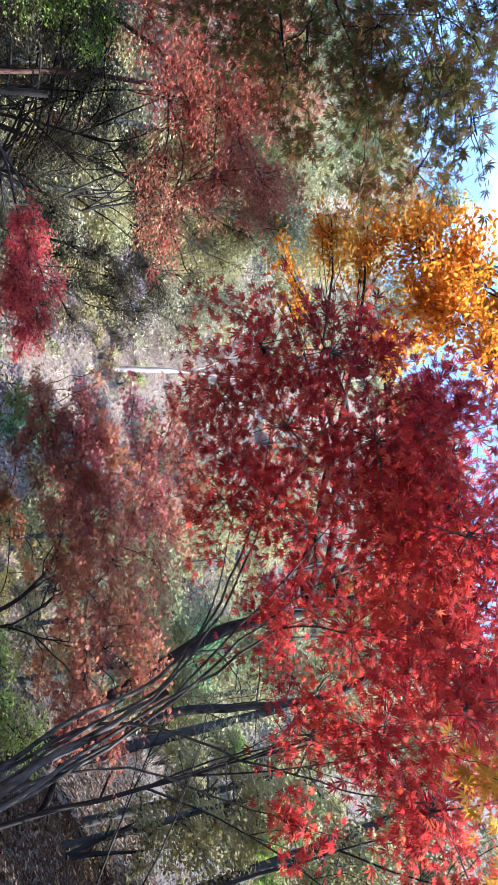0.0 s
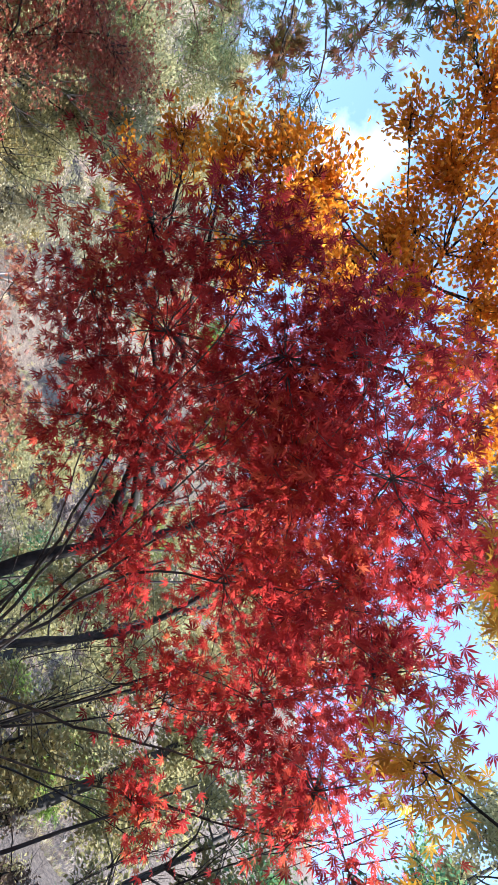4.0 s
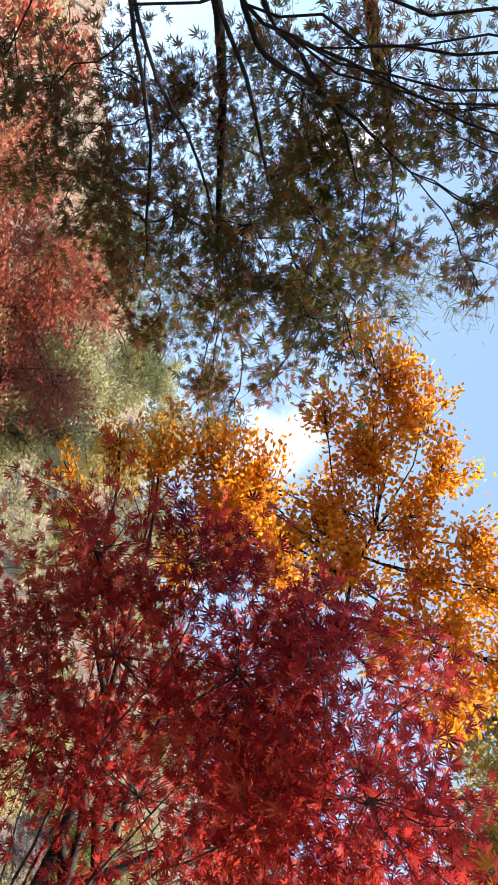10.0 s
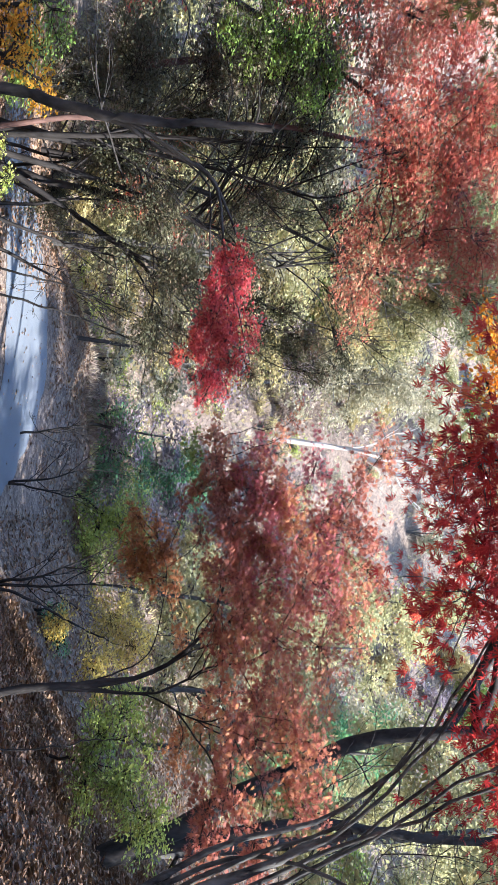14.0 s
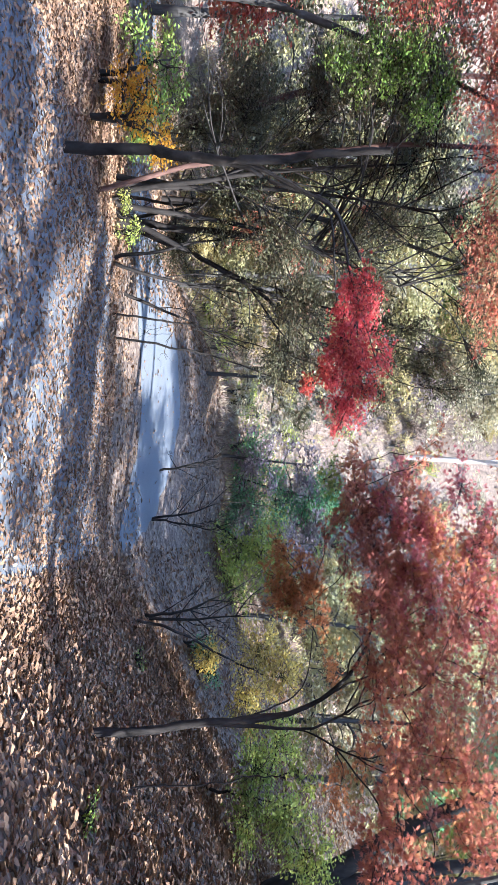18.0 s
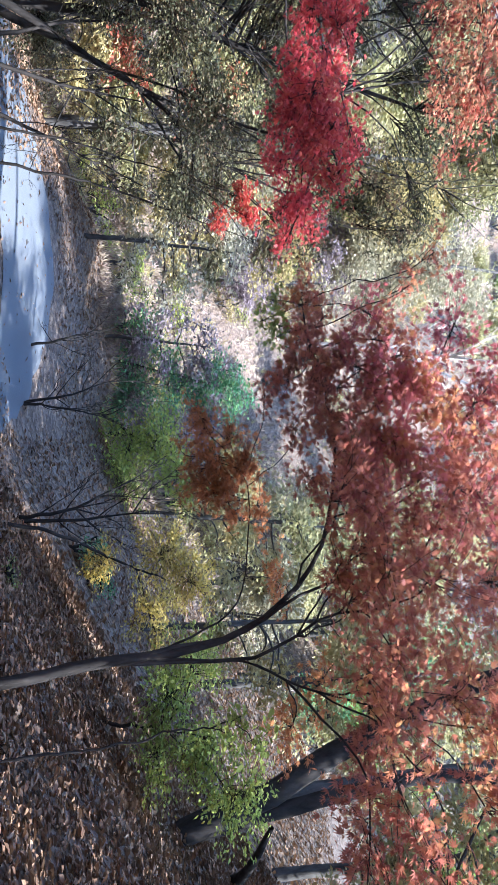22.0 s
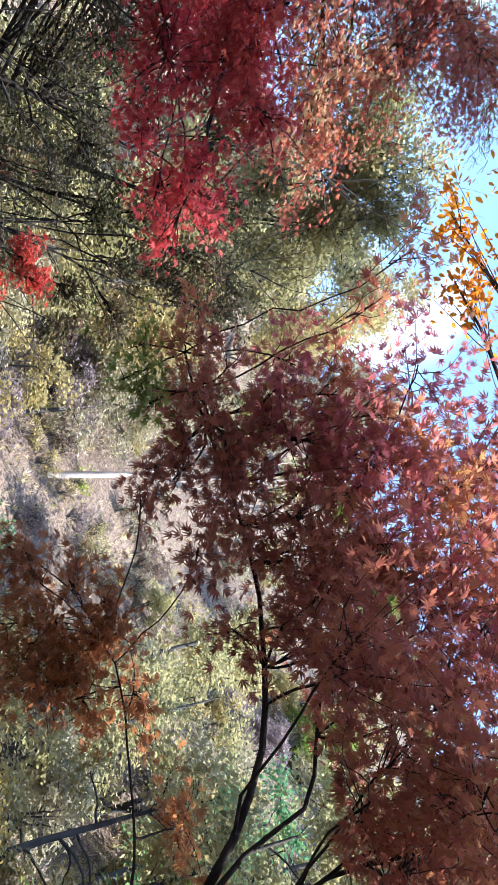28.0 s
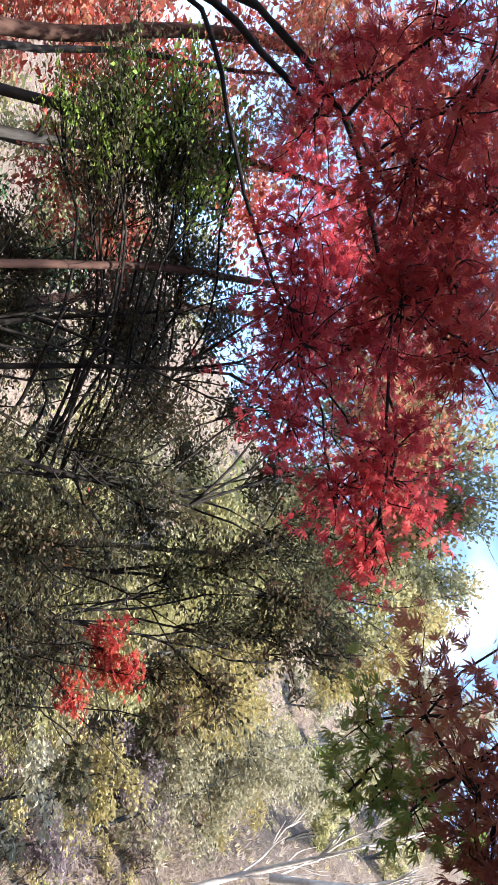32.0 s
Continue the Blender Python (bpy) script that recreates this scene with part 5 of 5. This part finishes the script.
WOOD = [("dark_tree", "dark green tree, leaf colour deepened for the wood's shade", SHADY, [(-11.2, 15.2, 7.5, 2.4), (-6.8, 20.0, 5.5, 2.0), (-10.0, 18.0, 6.0, 2.2), (-12.0, 7.6, 6.5, 2.6)]),
        ("olive_green_tree", "tree with thinning olive leaves", OLIVE, [(-12.5, 20.5, 9.0, 2.8), (2.2, 21.5, 6.0, 2.0), (5.2, 17.2, 6.5, 2.2),
      (7.4, 14.4, 7.0, 2.3), (4.5, 25.5, 8.0, 2.8), (9.0, 10.5, 7.0, 2.2), (-8.8, 24.5, 9.0, 2.8), (3.5, 30.0, 13.0, 3.0), (9.5, 26.0, 12.0, 3.0), (8.4, 12.6, 14.0, 2.6), (-15.0, 13.5, 9.0, 2.8), (-17.0, 18.0, 11.0, 3.0)]),
        ("faded_red_tree", "tree with sparse faded red leaves", PINK, [(-9.6, 8.4, 7.0, 2.2), (-8.8, 11.0, 7.5, 2.2), (-9.8, 22.5, 8.0, 2.4),
      (-11.5, 6.5, 6.0, 2.4), (-13.0, 9.0, 7.0, 2.6)]),
        ("pale_tree", "tree with pale dry leaves on the sunny slope", PALE, [(2.6, 27.5, 7.0, 2.4), (-4.6, 21.0, 4.0, 1.6), (-7.0, 36.0, 8.0, 3.0),
      (-12.0, 29.0, 9.0, 3.2), (8.0, 30.0, 8.0, 3.0)]),
        ("straw_tree", "tree with straw-yellow leaves on the sunny slope", STRAW, [(-6.2, 27.0, 6.5, 2.2), (3.6, 15.8, 4.5, 1.6), (6.6, 12.2, 5.5, 1.8),
      (7.6, 5.4, 6.0, 1.9), (5.0, 34.0, 8.0, 3.0)]),
        ("green_tree", "bluish-green tree on the bank", TEAL, [(9.2, 7.4, 8.0, 2.4), (8.2, 3.6, 9.0, 2.4), (-14.5, 16.0, 8.0, 2.6), (6.2, 20.5, 6.0, 2.0)]),
        ("green_tree", "tall olive-green tree on the bank", OLIVE, [(6.4, 15.0, 13.0, 2.3), (10.5, 8.6, 13.0, 2.6)]),
        # oaks added out of view: they shade the lane and close the place behind
        ("unseen_oak", "tall brown-leaved oak added out of view for shade and surroundings", BROWN, [(5.6, 3.0, 4.0, 1.4), (6.8, 0.1, 13.0, 1.2), (7.0, -3.5, 14.0, 1.7), (6.5, -6.0, 9.0, 2.6),
      (1.4, -7.5, 9.0, 2.6), (-7.5, -3.0, 10.0, 2.8), (-3.0, -9.0, 10.0, 2.8)]),
        ("mauve_tree", "leafless tree with mauve twigs on the slope", MAUVE, [(0.2, 23.2, 3.6, 1.6), (-2.4, 22.6, 3.0, 1.4), (-7.6, 33.0, 6.0, 2.4)])]
TALL = [(-10.5, 21.5, 16.0, 2.6), (-13.5, 25.0, 17.0, 3.2), (-11.5, 31.5, 26.0, 3.6), (-15.5, 33.5, 22.0, 3.6), (-8.8, 35.5, 26.0, 3.4)]
seed = 400
for name, label, leaf, spots in WOOD:
    for x, y, h, r in spots:
        seed += 1
        near = math.hypot(x, y - 5)
        woodland_tree(name, label, x, y, h, r, leaf, seed, size=0.065 + 0.0045 * near, cover=1.4, low=0.22)

for i, (x, y, h, r) in enumerate(TALL):
    woodland_tree("tall_pale_tree", "tall sunlit tree with thin pale yellow-green leaves", x, y, h, r, (OLIVE, PALE, STRAW)[i % 3], 460 + i, size=0.2, cover=1.3, low=0.2, count=34)
bush("straw_bush", "straw-yellow bush on the sunny hillside", -8.2, 40.5, 2.6, 4.6, STRAW, 190, size=0.17, cover=1.6)
bush("mauve_bush", "leafless mauve bush on the hillside", -6.4, 31.6, 1.6, 3.4, MAUVE, 191, size=0.15, cover=1.6)
bush("mauve_bush", "leafless mauve bush on the hillside", -8.0, 31.2, 1.3, 2.6, MAUVE, 192, size=0.15, cover=1.6)
slope = np.random.default_rng(78)
for i in range(22):
    name, label, leaf = [("olive_bush", "olive-green bush on the leafy bank", OLIVE), ("straw_bush", "straw-yellow bush on the leafy bank", STRAW),
                         ("green_bush", "green bush on the leafy bank", GREEN), ("brown_bush", "brown half-bare bush on the leafy bank", HEATH)][i % 4]
    x, y = slope.uniform(6.2, 14), slope.uniform(2.5, 13)
    r = slope.uniform(0.6, 1.1)
    bush(name, label, x, y, r, r * slope.uniform(1.4, 2.2), leaf, 650 + i, size=0.085, cover=1.5, shape=BLADE, bark=BARK)
hill = np.random.default_rng(77)
KINDS = [("pale_bush", "pale dry bush on the sunny hillside", PALE), ("straw_bush", "straw-yellow bush on the sunny hillside", STRAW),
         ("olive_bush", "olive-green bush on the hillside", OLIVE), ("mauve_bush", "leafless mauve bush on the hillside", MAUVE),
      ("green_bush", "green bush on the hillside", GREEN)]
for i in range(240):
    name, label, leaf = KINDS[int(hill.choice(5, p=[0.22, 0.28, 0.24, 0.12, 0.14]))]
    y = 22 + 66 * hill.random() ** 1.35
    x = hill.uniform(-0.75, 0.62) * (y + 2)
    if (y < 37 and -4.5 < x < 1.5) or (y < 43 and -8.0 < x < 0.0):
        continue
    r = hill.uniform(0.9, 1.8) * (0.7 + y / 50)
    bush(name, label, x, y, r, r * hill.uniform(1.2, 2.0), leaf, 200 + i, size=0.06 + 0.0036 * y, cover=1.15)


SHRUBS = [("mauve_shrub", "low leafless mauve shrub on the hillside", MAUVE), ("straw_shrub", "low straw-yellow shrub on the hillside", STRAW), ("brown_shrub", "low brown half-bare shrub on the hillside", HEATH),
          ("olive_shrub", "low olive shrub on the sunny hillside", OLIVE), ("pale_shrub", "low pale dry shrub on the hillside", PALE), ("green_shrub", "low yellow-green shrub on the hillside", ROUND)]
scrub = np.random.default_rng(79)
for i in range(84):
    name, label, leaf = SHRUBS[i % 6]
    y = scrub.uniform(24, 41)
    x = scrub.uniform(-8.5, 2.5)
    r = scrub.uniform(0.55, 1.0)
    if math.hypot(x + 3.5, (y - 33) / 3) > 0.9:
        bush(name, label, x, y, r, r * scrub.uniform(0.9, 1.5), leaf, 800 + i, size=0.12, cover=1.3, shape=BLADE)


# ---- pines ----
tree("pine", 'tall pine with thin needled boughs against the sky', "tree", [([(-9.2, 2.6, -0.1), (-9.1, 2.6, 7.0), (-9.0, 2.5, 13.0), (-8.8, 2.5, 16.5)], 0.16, 0.03)],
     [(NEEDLES, [(-4.74, 3.68, 13.58, 0.35, 0.27), (-5.44, 3.84, 13.23, 0.29, 0.27), (-6.01, 3.02, 13.15, 0.29, 0.17), (-5.48, 5.72, 12.5, 0.29, 0.22),
      (-6.09, 5.81, 12.12, 0.29, 0.22), (-6.92, 2.82, 12.66, 0.32, 0.25), (-5.85, 1.31, 12.33, 0.27, 0.2), (-6.72, 1.34, 11.79, 0.29, 0.27),
      (-6.61, 2.14, 11.77, 0.29, 0.27),
      (-6.1, 3.99, 12.85, 0.24, 0.22)])], 0.2, 4, NEEDLE, PINE_BARK, area=0.12, seed=601, limb=0.02, twig=0.004, tilt=1.6, droop=0.1, limb_from=0.4)
tree("pine", 'pine with flaking pinkish bark by the lane', "tree", [([(-4.6, 10.31, -0.04), (-4.82, 10.3, 0.61), (-5.02, 10.23, 1.12), (-5.14, 10.16, 2.08), (-5.41, 10.01, 4.08), (-5.71, 10.209999999999999, 9.5)], 0.038, 0.03)],
     [(NEEDLES, [(-5.33, 11.11, 8.03, 0.7, 0.35), (-7.14, 11.21, 8.87, 0.7, 0.35), (-6.3, 10.85, 9.25, 0.7, 0.35), (-5.39, 10.24, 9.21, 0.7, 0.35),
      (-6.52, 10.03, 8.51, 0.7, 0.35), (-5.05, 10.25, 8.81, 0.7, 0.35), (-6.57, 9.93, 9.85, 0.7, 0.35),
      (-6.01, 11.63, 10.54, 0.7, 0.35)])], 0.16, 1.5, NEEDLE, PINE_BARK, area=0.12, seed=602, limb=0.02, twig=0.004, tilt=1.6, droop=0.1, limb_from=0.4)
tree("pine", 'slim pine with sunlit pinkish bark', "tree", [([(-6.99, 13.27, 0.02), (-7.28, 13.18, 0.94), (-7.7, 12.91, 2.29), (-8.08, 12.38, 4.15), (-8.58, 12.58, 10.5)], 0.07, 0.03)],
     [(NEEDLES, [(-8.37, 12.0, 11.04, 0.7, 0.35), (-11.27, 14.56, 10.79, 0.7, 0.35), (-8.94, 13.43, 9.42, 0.7, 0.35), (-9.19, 13.66, 9.05, 0.7, 0.35),
      (-8.94, 11.71, 9.87, 0.7, 0.35), (-8.69, 13.18, 10.65, 0.7, 0.35), (-8.44, 11.6, 9.64, 0.7, 0.35),
      (-8.37, 12.94, 10.93, 0.7, 0.35)])], 0.16, 3, NEEDLE, PINE_BARK, area=0.12, seed=603, limb=0.02, twig=0.004, tilt=1.6, droop=0.1, limb_from=0.4)
tree("pine", 'pine with flaking pinkish bark in the thicket', "tree", [([(-7.15, 9.19, -0.06), (-7.15, 9.08, 3.01), (-7.05, 8.73, 3.78), (-6.78, 8.33, 4.74), (-6.98, 8.13, 9.5)], 0.085, 0.03)],
     [(NEEDLES, [(-4.73, 5.32, 10.0, 0.7, 0.35), (-7.6, 7.63, 8.9, 0.7, 0.35), (-9.2, 7.87, 9.8, 0.7, 0.35), (-3.32, 8.38, 9.15, 0.7, 0.35),
      (-7.29, 7.4, 9.81, 0.7, 0.35), (-7.41, 8.66, 9.55, 0.7, 0.35), (-5.93, 7.91, 7.6, 0.7, 0.35),
      (-5.28, 8.73, 8.54, 0.7, 0.35)])], 0.16, 3, NEEDLE, PINE_BARK, area=0.12, seed=604, limb=0.02, twig=0.004, tilt=1.6, droop=0.1, limb_from=0.4)

# ---- low plants by the lane ----
bush('gold_bush', 'low bush with golden and green leaves by the lane', -5.15, 9.4, 0.8, 1.1, GOLD, 701, size=0.06, cover=1.5, shape=BLADE, bark=BARK)
bush('green_bush', 'low leafy green bush by the lane', -5.89, 9.7, 0.8, 1.2, GREEN, 702, size=0.06, cover=1.5, shape=BLADE, bark=BARK)
bush('green_bush', 'low leafy green bush by the lane', -6.2, 11.34, 0.7, 0.9, GREEN, 703, size=0.06, cover=1.5, shape=BLADE, bark=BARK)
bush('verge_plant', 'small bright green plant on the verge', -4.72, 11.95, 0.3, 0.45, ROUND, 704, size=0.06, cover=1.5, shape=BLADE, bark=BARK)
bush('verge_plant', 'small bright green plant on the verge', -5.09, 11.54, 0.2, 0.3, ROUND, 705, size=0.05, cover=1.5, shape=BLADE, bark=BARK)
bush('teal_bush', 'low bluish-green bush on the bank', 2.07, 14.99, 0.55, 0.6, TEAL, 706, size=0.05, cover=1.5, shape=BLADE, bark=BARK)
bush('teal_bush', 'low bluish-green bush on the bank', 2.55, 14.82, 0.45, 0.5, TEAL, 707, size=0.05, cover=1.5, shape=BLADE, bark=BARK)
bush('verge_plant', 'small green plant among fallen leaves', 2.05, 6.5, 0.16, 0.16, GREEN, 708, size=0.035, cover=1.5, shape=BLADE, bark=BARK)
bush('verge_plant', 'small green plant among fallen leaves', 1.76, 11.2, 0.2, 0.16, GREEN, 709, size=0.035, cover=1.5, shape=BLADE, bark=BARK)
tree("sprig", "thin sprig with round yellow-green leaves on the bank", "sapling", [([(2.37, 7.98, 0.78), (2.32, 7.98, 1.71), (2.12, 7.83, 2.61)], 0.012, 0.004)],
     [(ROUND, [(2.12, 7.83, 2.61, 0.16, 0.14), (2.2, 7.54, 2.64, 0.15, 0.14),
      (2.16, 7.73, 2.47, 0.09, 0.09)])], 0.06, 1.1, OAK, BARK, area=0.3, seed=720, limb=0.006, twig=0.002)
